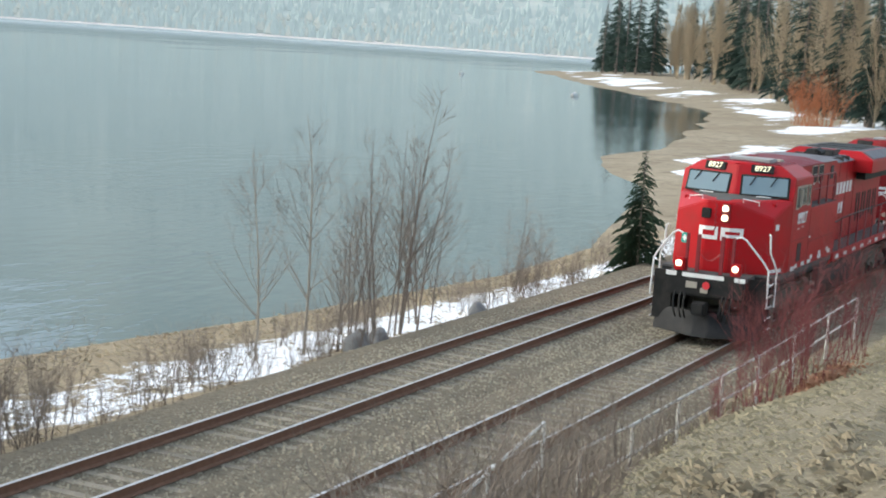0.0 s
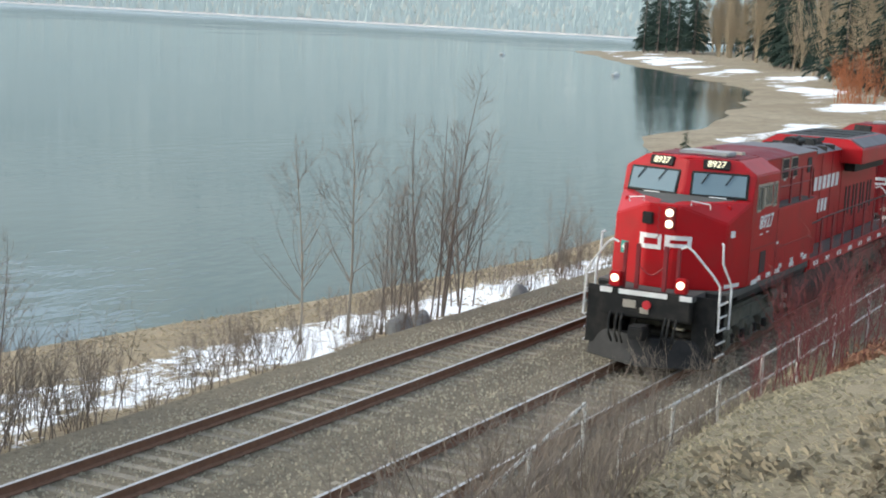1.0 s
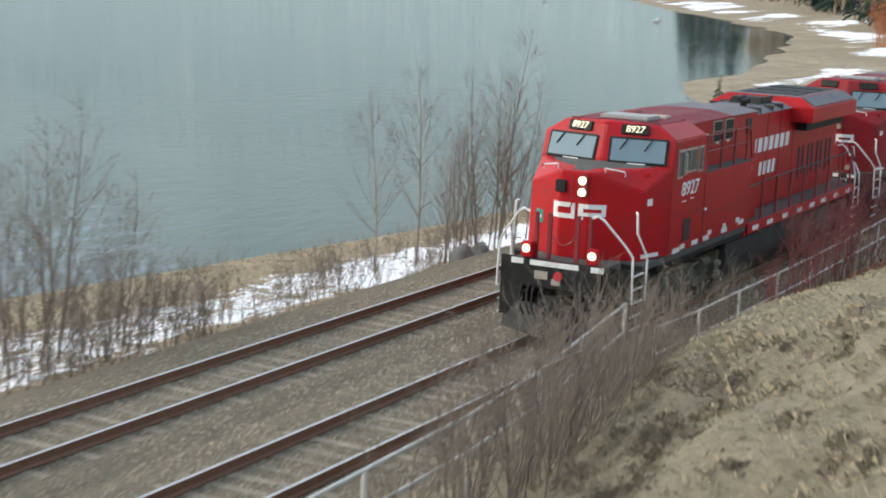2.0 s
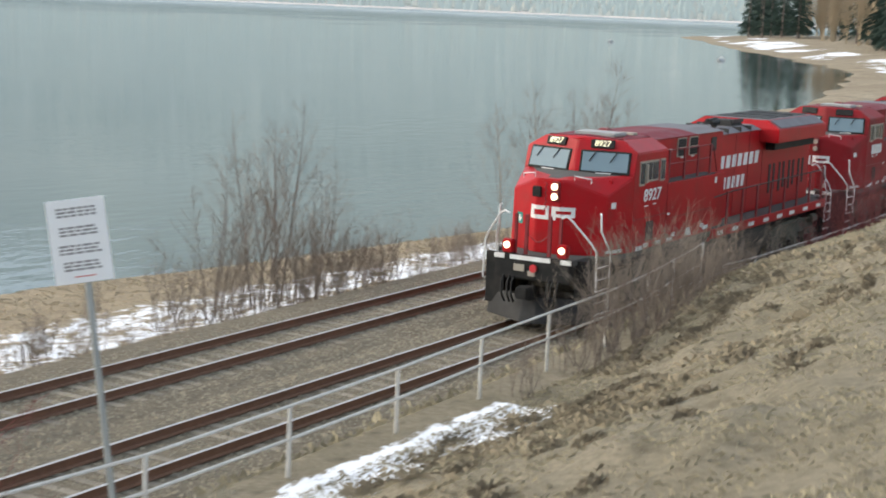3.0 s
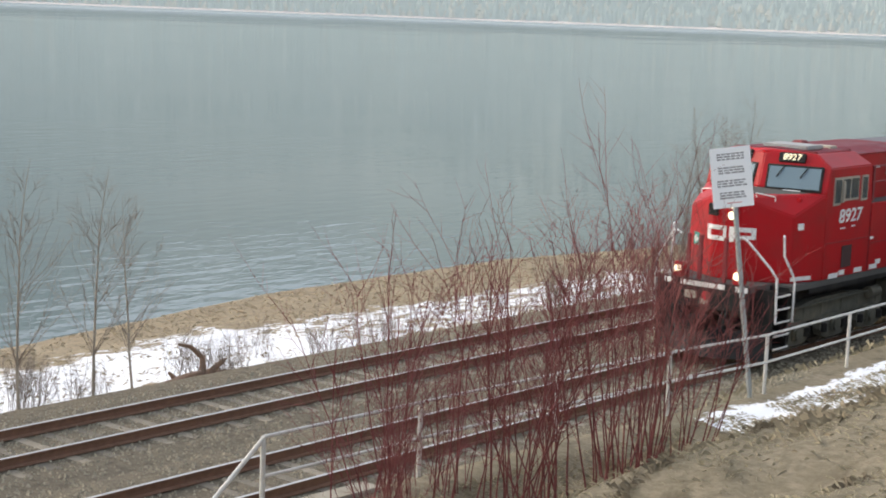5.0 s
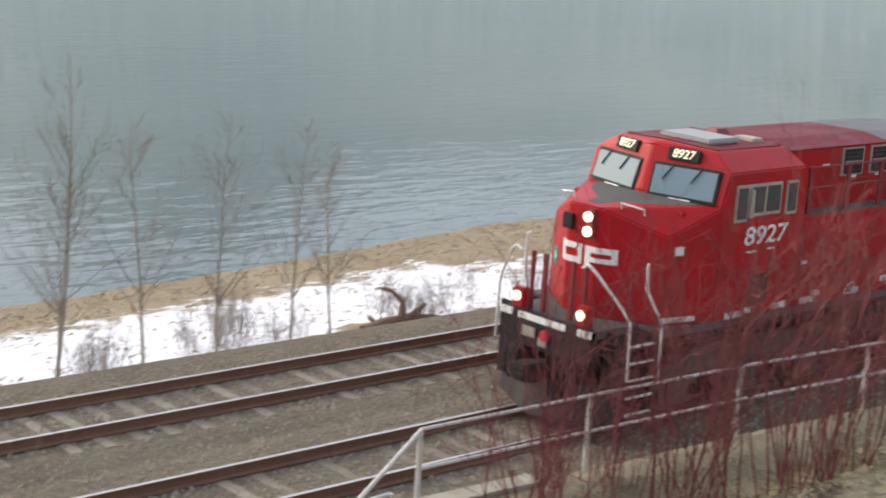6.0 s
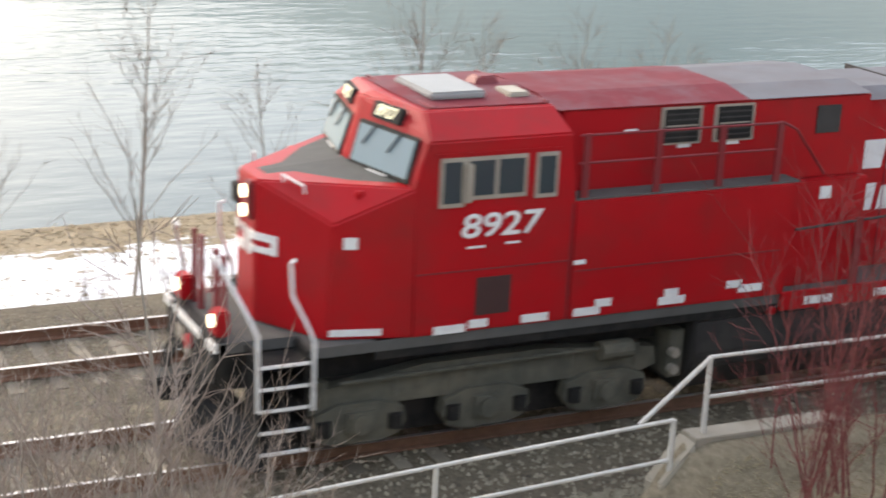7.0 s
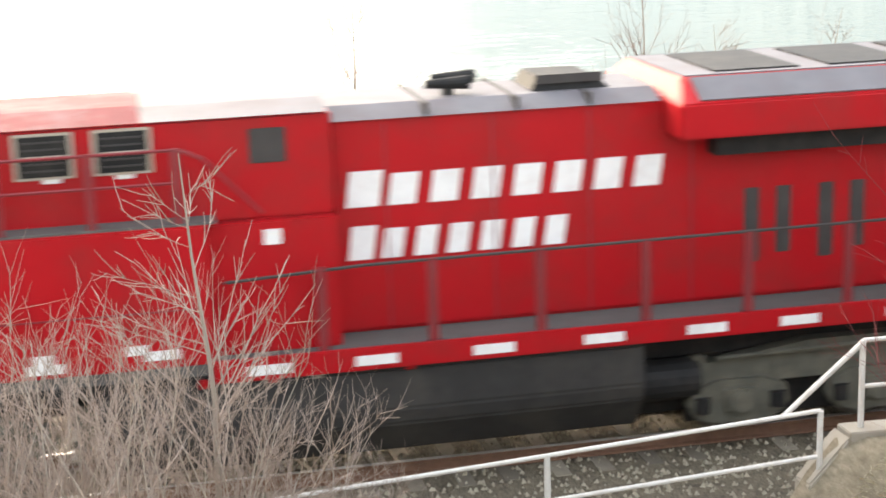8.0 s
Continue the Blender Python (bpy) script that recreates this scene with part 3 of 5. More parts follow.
    slant = lambda y0, y1, z0, z1, d0, d1: hull(bmesh.new(), [(1.3 + (y - 0.34) * 0.61 - d, y, z) for y in (y0, y1) for z in (z0, z1) for d in (d0, d1)])
    st = P("safety_sticker", slant(0.86, 1.08, 2.38, 2.66, -0.01, 0.012), SIGNGREEN, "green sticker with white cross")
    part("cross_bar", slant(0.9, 1.04, 2.49, 2.55, 0, 0.017), WHITE, st)
    part("cross_bar", slant(0.94, 1.0, 2.44, 2.6, 0, 0.016), WHITE, st)
    # front platform, ditch lights, plow, coupler
    P("pilot_beam", B(0.55, 0.75, -1.04, 1.04, 1.15, 1.75, 0.03), BLACK)
    P("beam_stripe", B(0.53, 0.55, -0.5, 0.62, 1.63, 1.74), WHITE, "white front edge stripe")
    for s in (-1, 1):
        dl = P("ditch_light_box", B(0.62, 0.8, s * 0.76 - 0.14, s * 0.76 + 0.14, 1.76, 2.1, 0.03), RED)
        part("ditch_light", cyl(bmesh.new(), (0.605, s * 0.76, 1.96), "x", 0.085, 0.05, 20), LAMP, dl, "lit round ditch light")
        P("gate_post", B(0.78, 0.84, s * 0.32 - 0.05, s * 0.32 + 0.05, DECK, 2.75, 0.01), DARKRED, "gate post in shaded red paint")
        P("gate_post", B(0.78, 0.84, s * 0.62 - 0.04, s * 0.62 + 0.04, DECK, 2.75, 0.01), DARKRED, "gate post in shaded red paint")
    plow = hull(bmesh.new(), [(0.35, -0.2, 0.1), (0.35, 0.2, 0.1), (0.95, -1.45, 0.12), (0.95, 1.45, 0.12), (0.62, -0.2, 0.72), (0.62, 0.2, 0.72), (1.1, -1.4, 0.72), (1.1, 1.4, 0.72), (1.2, -1.45, 0.12), (1.2, 1.45, 0.12)], 0.02)
    P("plow", plow, mat("scuffed black plow", (0.02, 0.02, 0.021), 0.6, spec=0.2, var=0.3, dirt=(0.05, 0.046, 0.042)), "scuffed black snow plow")
    P("coupler", hull(bmesh.new(), [(0.0, -0.16, 0.75), (0.0, 0.16, 0.75), (0.25, -0.2, 0.7), (0.25, 0.2, 0.7), (0.7, -0.12, 0.75), (0.7, 0.12, 0.75), (0, -0.16, 1.02), (0, 0.16, 1.02), (0.25, -0.2, 1.05), (0.25, 0.2, 1.05), (0.7, -0.12, 1.0), (0.7, 0.12, 1.0)], 0.03), BLACK, "sooty coupler")
    for y in (-0.75, -0.6, -0.5, 0.5, 0.62, 0.78):
        P("air_hose", tube(bmesh.new(), [(0.6, y, 1.25), (0.45, y, 1.05), (0.4, y * 0.96, 0.75), (0.5, y * 0.9, 0.55)], 0.028), BLACK)
    P("marker", cyl(bmesh.new(), (0.52, -0.05, 1.45), "x", 0.1, 0.05, 14), mat("red tag", (0.5, 0.02, 0.03)), "red round tag")
    P("plate", B(0.52, 0.54, 0.2, 0.5, 1.35, 1.52), ALU)
    P("plate", B(0.52, 0.54, -0.1, 0.1, 1.25, 1.38), ALU)
    # corner steps and white grab rails
    for e in (1, -1):
        ex = (lambda v: v) if e == 1 else (lambda v: 21.1 - v)
        for s in (-1, 1):
            well = empty("step_well")
            well.parent = loco
            lo, hi = sorted((ex(0.98), ex(1.62)))
            part("well_back", B(lo, hi, s * 1.0 - 0.02, s * 1.0 + 0.02, 0.4, 1.7), BLACK, well)
            for xx in (lo, hi):
                part("well_side", B(xx - 0.02, xx + 0.02, min(s * 1.0, s * 1.5), max(s * 1.0, s * 1.5), 0.4, 1.7), BLACK, well)
            for i in range(5):
                z = 0.42 + 0.29 * i
                part("step", B(lo, hi, min(s * 1.05, s * 1.54), max(s * 1.05, s * 1.54), z - 0.03, z), BLACK, well)
                part("step_edge", B(lo, hi, s * 1.55 - 0.012, s * 1.55 + 0.012, z - 0.035, z + 0.005), WHITE, well, "white step edge")
            part("kick_plate", B(lo + 0.03, hi - 0.03, s * 1.06 - 0.01, s * 1.06 + 0.01, 0.46, 0.66), BRAKEDUST, well)
            P("grab_rail", tube(bmesh.new(), [(ex(0.62), s * 0.72, 2.76), (ex(0.62), s * 0.85, 2.82), (ex(0.64), s * 0.98, 2.74), (ex(0.86), s * 1.42, 2.2), (ex(0.94), s * 1.55, 1.98), (ex(0.94), s * 1.58, 1.0)], 0.026, 8), WHITE, "white bent grab rail")
            P("grab_rail", tube(bmesh.new(), [(ex(1.46), s * 1.38, 2.86), (ex(1.4), s * 1.42, 2.84), (ex(1.42), s * 1.44, 2.42), (ex(1.6), s * 1.58, 2.0), (ex(1.66), s * 1.6, 1.85), (ex(1.66), s * 1.6, 0.95)], 0.026, 8), WHITE, "white bent grab rail")
            P("corner_mark", B(ex(0.56) - 0.03, ex(0.56) + 0.03, min(s * 0.78, s * 1.06), max(s * 0.78, s * 1.06), 1.63, 1.74), WHITE)
    # cab side windows
    for s in (-1, 1):
        for x0, x1, z0, z1 in ((3.27, 3.62, 3.42, 4.06), (3.62, 4.5, 3.5, 4.06), (4.62, 4.95, 3.46, 4.06)):
            fr = P("side_window", B(x0, x1, s * W - 0.025, s * W + 0.025, z0, z1, 0.01), ALU, "aluminium framed cab window")
            for a, b in (((x0 + 0.05, (x0 + x1) / 2 - 0.03), ((x0 + x1) / 2 + 0.03, x1 - 0.05)) if x1 - x0 > 0.6 else ((x0 + 0.05, x1 - 0.05),)):
                part("pane", B(a, b, s * W - 0.032, s * W + 0.032, z0 + 0.06, z1 - 0.05), GLASS, fr, "dark glass")
        P("wind_deflector", B(3.6, 3.72, s * 1.6 - 0.05, s * 1.6 + 0.05, 3.48, 3.98, 0.02), ALU)
        P("window_seal", B(3.2, 5.0, s * W - 0.012, s * W + 0.012, 4.09, 4.12), RED)
        d = digits(loco, "8927", 0.46, side_text(4.16, -W - 0.012, 3.14) if s < 0 else side_text(4.16, W + 0.012, 3.14) @ pose(0, 0, 0, 0, 180, 0), WHITE, "side_number")
        d.scale = (1.24, 0.95, 0.6)
        P("toolbox_door", B(3.86, 4.36, s * W - 0.01, s * W + 0.01, 1.95, 2.46, 0.004), mat("rusty mesh", (0.05, 0.02, 0.018), 0.7), "dark rusty mesh vent")
        P("panel_seam", B(3.0, 5.2, s * W - 0.008, s * W + 0.008, 2.56, 2.58), DARKRED)
        P("panel_seam", B(5.3, 8.6, s * W - 0.008, s * W + 0.008, 2.4, 2.42), DARKRED)
        P("panel_seam", B(5.2, 5.225, s * W - 0.008, s * W + 0.008, 1.75, 3.35), DARKRED)
        side = lambda x0, x1, z0, z1: hull(bmesh.new(), [(x, s * (1.32 + (x - 1.93) * 0.2336 + d), z) for x in (x0, x1) for z in (z0, z1) for d in (-0.01, 0.014)])
        P("data_plate", side(2.1, 2.27, 2.93, 3.08), WHITE)
        P("sill_mark", side(1.95, 2.6, 1.79, 1.88), WHITE, "white sill marking")
        for a, w_, z_ in ((3.28, 0.45, 1.8), (3.78, 0.27, 1.84), (4.54, 0.4, 1.83), (5.33, 0.4, 1.83), (5.65, 0.25, 1.93), (6.65, 0.42, 1.85), (6.74, 0.22, 1.96), (7.75, 0.25, 1.98), (7.95, 0.4, 1.9)):
            P("sill_mark", B(a, a + w_, s * W - 0.012, s * W + 0.012, z_ - 0.055, z_ + 0.055), WHITE, "white sill marking")
        for a in (9.1, 10.35, 11.75, 13.1, 14.4, 15.6, 17.0, 18.4):
            P("sill_mark", B(a, a + 0.5, s * W - 0.036, s * W + 0.036, 1.56, 1.68), WHITE, "white sill marking")
        P("body_label", B(5.28, 5.45, s * W - 0.01, s * W + 0.01, 2.5, 2.56), WHITE)
        P("small_label", B(3.7, 3.95, s * W - 0.01, s * W + 0.01, 2.86, 2.89), WHITE)
        P("small_label", B(4.25, 4.45, s * W - 0.01, s * W + 0.01, 2.88, 2.91), WHITE)
    # low wide body behind the cab with the upper narrower cabinet
    P("side_body", B(5.25, 8.75, -W, W, DECK, 3.36, 0.02), RED)
    P("low_skirt", B(2.5, 8.7, -W + 0.05, W - 0.05, 1.48, DECK), BLACK)
    P("body_walkway", B(5.25, 8.85, -W + 0.04, W - 0.04, 3.36, 3.39), GREY, "grey walkway strip")
    P("side_cabinet", B(8.75, 10.25, -1.3, 1.3, DECK, 3.3, 0.02), RED)
    P("upper_cabinet", B(5.2, 10.25, -1.17, 1.17, 3.3, 4.5, 0.03), RED)
    P("cabinet_roof", hull(bmesh.new(), [(5.1, -1.22, 4.5), (5.1, 1.22, 4.5), (8.1, -1.22, 4.5), (8.1, 1.22, 4.5), (5.1, -0.6, 4.61), (5.1, 0.6, 4.61), (8.1, -0.6, 4.61), (8.1, 0.6, 4.61)]), ROOFRED, "weathered roof sheet")
    P("cabinet_roof", hull(bmesh.new(), [(8.12, -1.22, 4.5), (8.12, 1.22, 4.5), (10.2, -1.22, 4.5), (10.2, 1.22, 4.5), (8.12, -0.6, 4.59), (8.12, 0.6, 4.59), (10.2, -0.6, 4.59), (10.2, 0.6, 4.59)]), ROOFGREY, "weathered roof sheet")
    for s in (-1, 1):
        for x0 in (6.7, 7.56):
            lv = P("louvre_window", B(x0, x0 + 0.66, s * 1.17 - 0.03, s * 1.17 + 0.03, 3.93, 4.45, 0.01), ALU, "louvred window with tan frame")
            part("opening", B(x0 + 0.05, x0 + 0.61, s * 1.17 - 0.036, s * 1.17 + 0.036, 3.96, 4.42), BLACK, lv)
            for k in range(5):
                part("slat", B(x0 + 0.08, x0 + 0.58, s * 1.2 - 0.015, s * 1.2 + 0.015, 4.02 + 0.08 * k, 4.04 + 0.08 * k), ALU if k == 2 else LOUVRE, lv)
        P("vent", B(9.3, 9.72, s * 1.17 - 0.02, s * 1.17 + 0.02, 3.95, 4.35, 0.01), LOUVRE, "grey square vent")
        for a, z_ in ((6.15, 4.12), (7.0, 3.88), (7.8, 3.88), (9.4, 3.02)):
            P("small_label", B(a, a + 0.2, s * (1.17 if z_ > 3.3 else 1.3) - 0.012, s * (1.17 if z_ > 3.3 else 1.3) + 0.012, z_, z_ + 0.06 + (0.12 if z_ < 3.3 else 0)), WHITE)
        for z in (3.85, 4.22):
            P("cabinet_rail", tube(bmesh.new(), [(5.3, s * 1.5, z), (8.5, s * 1.5, z)] + ([(8.75, s * 1.47, 4.1), (9.4, s * 1.35, 3.4)] if z > 4 else []), 0.02), DARKRED)
        for x in (5.4, 6.5, 7.5, 8.45):
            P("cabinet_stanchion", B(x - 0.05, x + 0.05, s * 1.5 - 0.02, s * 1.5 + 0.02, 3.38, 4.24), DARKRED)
    # engine hood
    P("hood", B(10.25, 19.6, -0.87, 0.87, DECK, 4.36, 0.05), RED)
    P("hood_roof", hull(bmesh.new(), [(10.25, -0.92, 4.32), (10.25, 0.92, 4.32), (14.3, -0.92, 4.32), (14.3, 0.92, 4.32), (10.25, -0.6, 4.46), (10.25, 0.6, 4.46), (14.3, -0.6, 4.46), (14.3, 0.6, 4.46)]), ROOFGREY, "weathered roof sheet")
    for x in (11.4, 12.5, 13.4):
        P("roof_seam", B(x, x + 0.04, -0.9, 0.9, 4.3, 4.475), LOUVRE)
    horn = P("horn_bracket", B(11.75, 11.87, -0.35, -0.2, 4.42, 4.58), BLACK)
    for k, dz in enumerate((0, 0.1)):
        part("horn", cyl(bmesh.new(), (11.8 + 0.1 * k, -0.3 + 0.14 * k, 4.6 + dz * 0.5), "x", 0.05, 0.55, 12, 0.09), BLACK, horn)
    P("exhaust", hull(bmesh.new(), [(12.8, -0.5, 4.45), (12.8, 0.5, 4.45), (13.8, -0.5, 4.45), (13.8, 0.5, 4.45), (12.9, -0.4, 4.63), (12.9, 0.4, 4.63), (13.6, -0.4, 4.63), (13.6, 0.4, 4.63)], 0.02), BLACK, "sooty exhaust stack")
    P("stack_trim", B(12.85, 13.7, -0.52, -0.48, 4.55, 4.66), LOUVRE)
    # lettering as plain blocks
    for z0, z1, xs in ((3.28, 3.66, [10.42 + 0.505 * k for k in range(8)]), (2.64, 3.0, [10.42 + 0.4 * k for k in range(7)])):
        for k, x in enumerate(xs):
            w_ = (xs[1] - xs[0]) * (0.82 if k else 0.95)
            top = z1 + (0.05 if k == 0 else 0)
            for s in (-1, 1):
                P("lettering_block", hull(bmesh.new(), [(x + sh + dx, s * (0.872 + d), z) for z, sh in ((z0, 0.0), (top, 0.06)) for dx in (0, w_ - 0.08) for d in (0, 0.006)]), WHITE, "white painted block in place of lettering")
    # radiator section with overhanging wings
    P("radiator", hull(bmesh.new(), [(14.35, -1.5, 3.92), (14.35, 1.5, 3.92), (19.2, -1.5, 3.92), (19.2, 1.5, 3.92), (14.35, -1.5, 4.34), (14.35, 1.5, 4.34), (19.2, -1.5, 4.34), (19.2, 1.5, 4.34), (14.5, -1.05, 4.6), (14.5, 1.05, 4.6), (19.1, -1.05, 4.6), (19.1, 1.05, 4.6)], 0.02), RED)
    P("radiator_roof", B(14.55, 19.05, -1.0, 1.0, 4.595, 4.615), ROOFGREY, "weathered grey radiator top")
    for x in (15.0, 16.5, 17.9):
        P("radiator_grille", B(x, x + 1.1, -0.85, 0.85, 4.61, 4.635), BLACK, "black radiator grille")
    for s in (-1, 1):
        P("chamfer_sheet", hull(bmesh.new(), [(14.6, s * 1.08, 4.58), (19.0, s * 1.08, 4.58), (14.6, s * 1.45, 4.36), (19.0, s * 1.45, 4.36), (14.6, s * 1.1, 4.605), (19.0, s * 1.1, 4.605), (14.6, s * 1.47, 4.385), (19.0, s * 1.47, 4.385)]), ROOFGREY, "weathered chamfer sheet")
        P("radiator_mesh", B(14.9, 18.9, min(s * 0.9, s * 1.2), max(s * 0.9, s * 1.2), 3.65, 3.92), BLACK)
        for k in range(8):
            x = 15.4 + 0.42 * k + 0.15 * (k // 2)
            P("hood_louvre", B(x, x + 0.2, s * 0.87 - 0.015, s * 0.87 + 0.015, 2.2 + 0.1 * (k % 2), 3.15, 0.01), LOUVRE, "dark door louvre")
        for x in (10.9, 12.2, 13.4, 14.7):
            P("door_seam", B(x, x + 0.02, s * 0.872 - 0.008, s * 0.872 + 0.008, 1.8, 4.25), DARKRED)
        P("handrail", tube(bmesh.new(), [(8.9, s * 1.5, 2.66), (10.5, s * 1.52, 2.74), (19.2, s * 1.52, 2.78), (19.5, s * 1.5, 2.4)], 0.022), LOUVRE, "thin grey handrail")
        for x in (10.0, 11.3, 12.6, 13.9, 15.2, 16.5, 17.8, 19.1):
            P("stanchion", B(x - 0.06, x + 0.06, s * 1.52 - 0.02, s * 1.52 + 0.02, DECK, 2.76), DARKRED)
    P("end_hood", B(19.6, 19.95, -0.75, 0.75, DECK, 4.1, 0.04), RED)
    P("rear_coupler", B(20.5, 21.1, -0.13, 0.13, 0.75, 1.0, 0.03), TRUCKM)
    P("rear_beam", B(20.38, 20.52, -1.04, 1.04, 1.2, 1.74, 0.03), BLACK)
    # fuel tank
    tank = hull(bmesh.new(), [(x, s * y, z) for x in (7.35, 13.9) for s in (-1, 1) for y, z in ((1.5, 1.46), (1.5, 0.95), (1.15, 0.32), (1.45, 0.75))], 0.03)
    P("fuel_tank", tank, TANKM, "dusty black fuel tank")
    P("tank_end", B(7.05, 7.3, -1.35, 1.35, 0.6, 1.3, 0.02), TRUCKM)
    for z in (0.75, 1.0):
        P("air_valve", cyl(bmesh.new(), (7.1, -1.4, z), "y", 0.07, 0.12, 10), ALU)
    for x, c in ((8.6, RED), (9.4, RED), (9.9, ALU), (11.0, RED)):
        P("filler_cap", cyl(bmesh.new(), (x, -1.52, 1.5), "y", 0.06, 0.08, 10), c)
    # black fillers added to darken the bright gap between tank and rear truck
    for s in (-1, 1):
        P("air_reservoir", cyl(bmesh.new(), (14.3, s * 1.1, 0.85), "x", 0.27, 0.75, 18), BLACK, "black drum added to close the gap")
    P("centre_beam", B(13.95, 14.7, -0.8, 0.8, 0.3, 1.12, 0.03), BLACK)
    # trucks
    for axles in ((2.42, 4.25, 6.09), (15.2, 17.05, 18.9)):
        truck = empty("truck")
        truck.parent = loco
        a, b, c = axles
        # black sheets added behind the wheels in place of the shade underneath
        for s in (-1, 1):
            part("brake_rigging", B(a - 0.6, c + 0.6, min(s * 0.88, s * 0.96), max(s * 0.88, s * 0.96), 0.2, 0.8, 0.02), BLACK, truck)
        part("bolster", B(a - 0.4, c + 0.5, -0.8, 0.8, 0.75, 1.1, 0.03), TRUCKM, truck)
        for s in (-1, 1):
            y0, y1 = sorted((s * 1.02, s * 1.22))
            prof = [(a - 0.75, 0.72), (a - 0.3, 0.62), (a + 0.3, 0.62), (a + 0.55, 0.74), (b - 0.5, 0.74), (b - 0.35, 0.6), (b + 0.35, 0.6), (b + 0.5, 0.74), (c - 0.55, 0.74), (c - 0.3, 0.62), (c + 0.35, 0.62), (c + 0.85, 0.8), (c + 0.8, 1.05), (b + 0.9, 1.22), (b - 0.9, 1.22), (a - 0.7, 1.0)]
            part("side_frame", extrude_profile(bmesh.new(), prof, "y", y0, y1), TRUCKM, truck)
            for x in axles:
                shoe = [(x - 0.62, 0.7), (x - 0.66, 0.5), (x - 0.56, 0.34), (x - 0.3, 0.27), (x + 0.3, 0.27), (x + 0.56, 0.34), (x + 0.66, 0.5), (x + 0.62, 0.7), (x + 0.3, 0.82), (x - 0.3, 0.82)]
                part("axle_box", extrude_profile(bmesh.new(), shoe, "y", *sorted((s * 1.1, s * 1.3))), TRUCKM, truck)
                part("axle_housing", B(x - 0.24, x + 0.24, min(s * 1.2, s * 1.36), max(s * 1.2, s * 1.36), 0.38, 0.76, 0.05), TRUCKM, truck)
                part("axle_cap", cyl(bmesh.new(), (x, s * 1.36, 0.55), "y", 0.14, 0.1, 16), TRUCKM, truck)
                for d in (-0.5, 0.5):
                    part("pedestal_spring", cyl(bmesh.new(), (x + d, s * 1.3, 0.53), "z", 0.1, 0.2, 10), BLACK, truck)
                    part("spring", cyl(bmesh.new(), (x + d, s * 1.15, 0.98), "z", 0.09, 0.32, 10), TRUCKM, truck)
            part("brake_cylinder", cyl(bmesh.new(), (c + 0.1, s * 1.3, 1.12), "x", 0.14, 0.5, 14), TRUCKM, truck)
            part("brake_rod", tube(bmesh.new(), [(a - 0.3, s * 1.3, 1.12), (c, s * 1.3, 1.16)], 0.03), TRUCKM, truck)
    for x in (2.42, 4.25, 6.09, 15.2, 17.05, 18.9):
        bm = bmesh.new()
        for s in (-1, 1):
            cyl(bm, (0, s * 0.75, 0), "y", 0.53, 0.12, 28)
            cyl(bm, (0, s * 0.68, 0), "y", 0.56, 0.03, 28)
            for k in range(3):
                box(bm, -0.05, 0.05, s * 0.82 - 0.02, s * 0.82 + 0.02, -0.4, 0.4, 0, pose(0, 0, 0, 0, 60 * k, 0))
        cyl(bm, (0, 0, 0), "y", 0.1, 2.2, 12)
        w_ = P("wheelset", bm, STEEL)
        w_.location = (x, 0, 0.53)
    return loco


LOCO = tagged(make_locomotive(), "red diesel freight locomotive with white markings and lit headlamps", "locomotive", "coupled locomotives")
LOCO2 = copy_thing(LOCO, pose(21.2, 0, 0))
DUSTYRED = mat("dusty faded red paint", (0.25, 0.014, 0.018), 0.55, spec=0.15, var=0.2, scale=1.2, dirt=(0.12, 0.045, 0.04), dirt_amount=0.7, dirt_scale=0.9)
for o in LOCO2.children_recursive:
    if o.type == "MESH" and o.data.materials and o.data.materials[0] == RED:
        o.material_slots[0].link = "OBJECT"
        o.material_slots[0].material = DUSTYRED
tagged(LOCO2, "second dusty red diesel locomotive coupled behind the leader")
for o in [o for o in LOCO2.children if o.name.startswith("headlight_housing") or o.name.startswith("ditch_light_box")]:
    for ch in o.children:
        if ch.data.materials and ch.data.materials[0] == LAMP:
            ch.data = ch.data.copy()
            ch.data.materials[0] = ALU

for o in [o for o in LOCO2.children if o.name.startswith("number_board")]:
    for ch in list(o.children):
        if ch.name.startswith("number_text"):
            bpy.data.objects.remove(ch)
for o in [o for o in LOCO2.children if o.name.startswith("side_number")]:
    bpy.data.objects.remove(o)
for k in range(4):
    part("number_bar", B(3.6 + 0.34 * k, 3.86 + 0.34 * k, -1.592, -1.575, 2.96, 3.3), WHITE, LOCO2, "white painted block in place of a number")


# ---- fence ----
def make_fence(name, posts, label, drop=1.1, last=True):
    """posts: (x, y, top). Two round rails run along the post heads."""
    fence = empty(name, posts[0][0], posts[0][1], posts[0][2] - drop)
    o = Vector(fence.location)
    for x, y, z in posts:
        part("post", tube(bmesh.new(), [Vector((x, y, z - drop - 0.15)) - o, Vector((x, y, z)) - o], 0.034, 8), GALV, fence)
    for dz in (0.0, -0.5):
        for a, b in zip(posts, posts[1:]):
            part("fence_rail", tube(bmesh.new(), [Vector((a[0], a[1], a[2] + dz)) - o, Vector((b[0], b[1], b[2] + dz)) - o], 0.025, 8), GALV, fence)
    return tagged(fence, label, "fence", "trackside fences")


UPPER = [(-22.5, -4.6, 2.3), (-19.6, -4.6, 2.26), (-16.5, -4.6, 2.2), (-13.4, -4.6, 2.1), (-10.2, -4.6, 1.98), (-7.0, -4.6, 2.0), (-4.0, -4.6, 2.03), (-1.2, -4.6, 2.1), (1.45, -4.6, 2.15), (4.1, -4.6, 2.2), (6.6, -4.45, 2.25), (8.9, -4.1, 2.25), (11.6, -3.75, 2.3)]
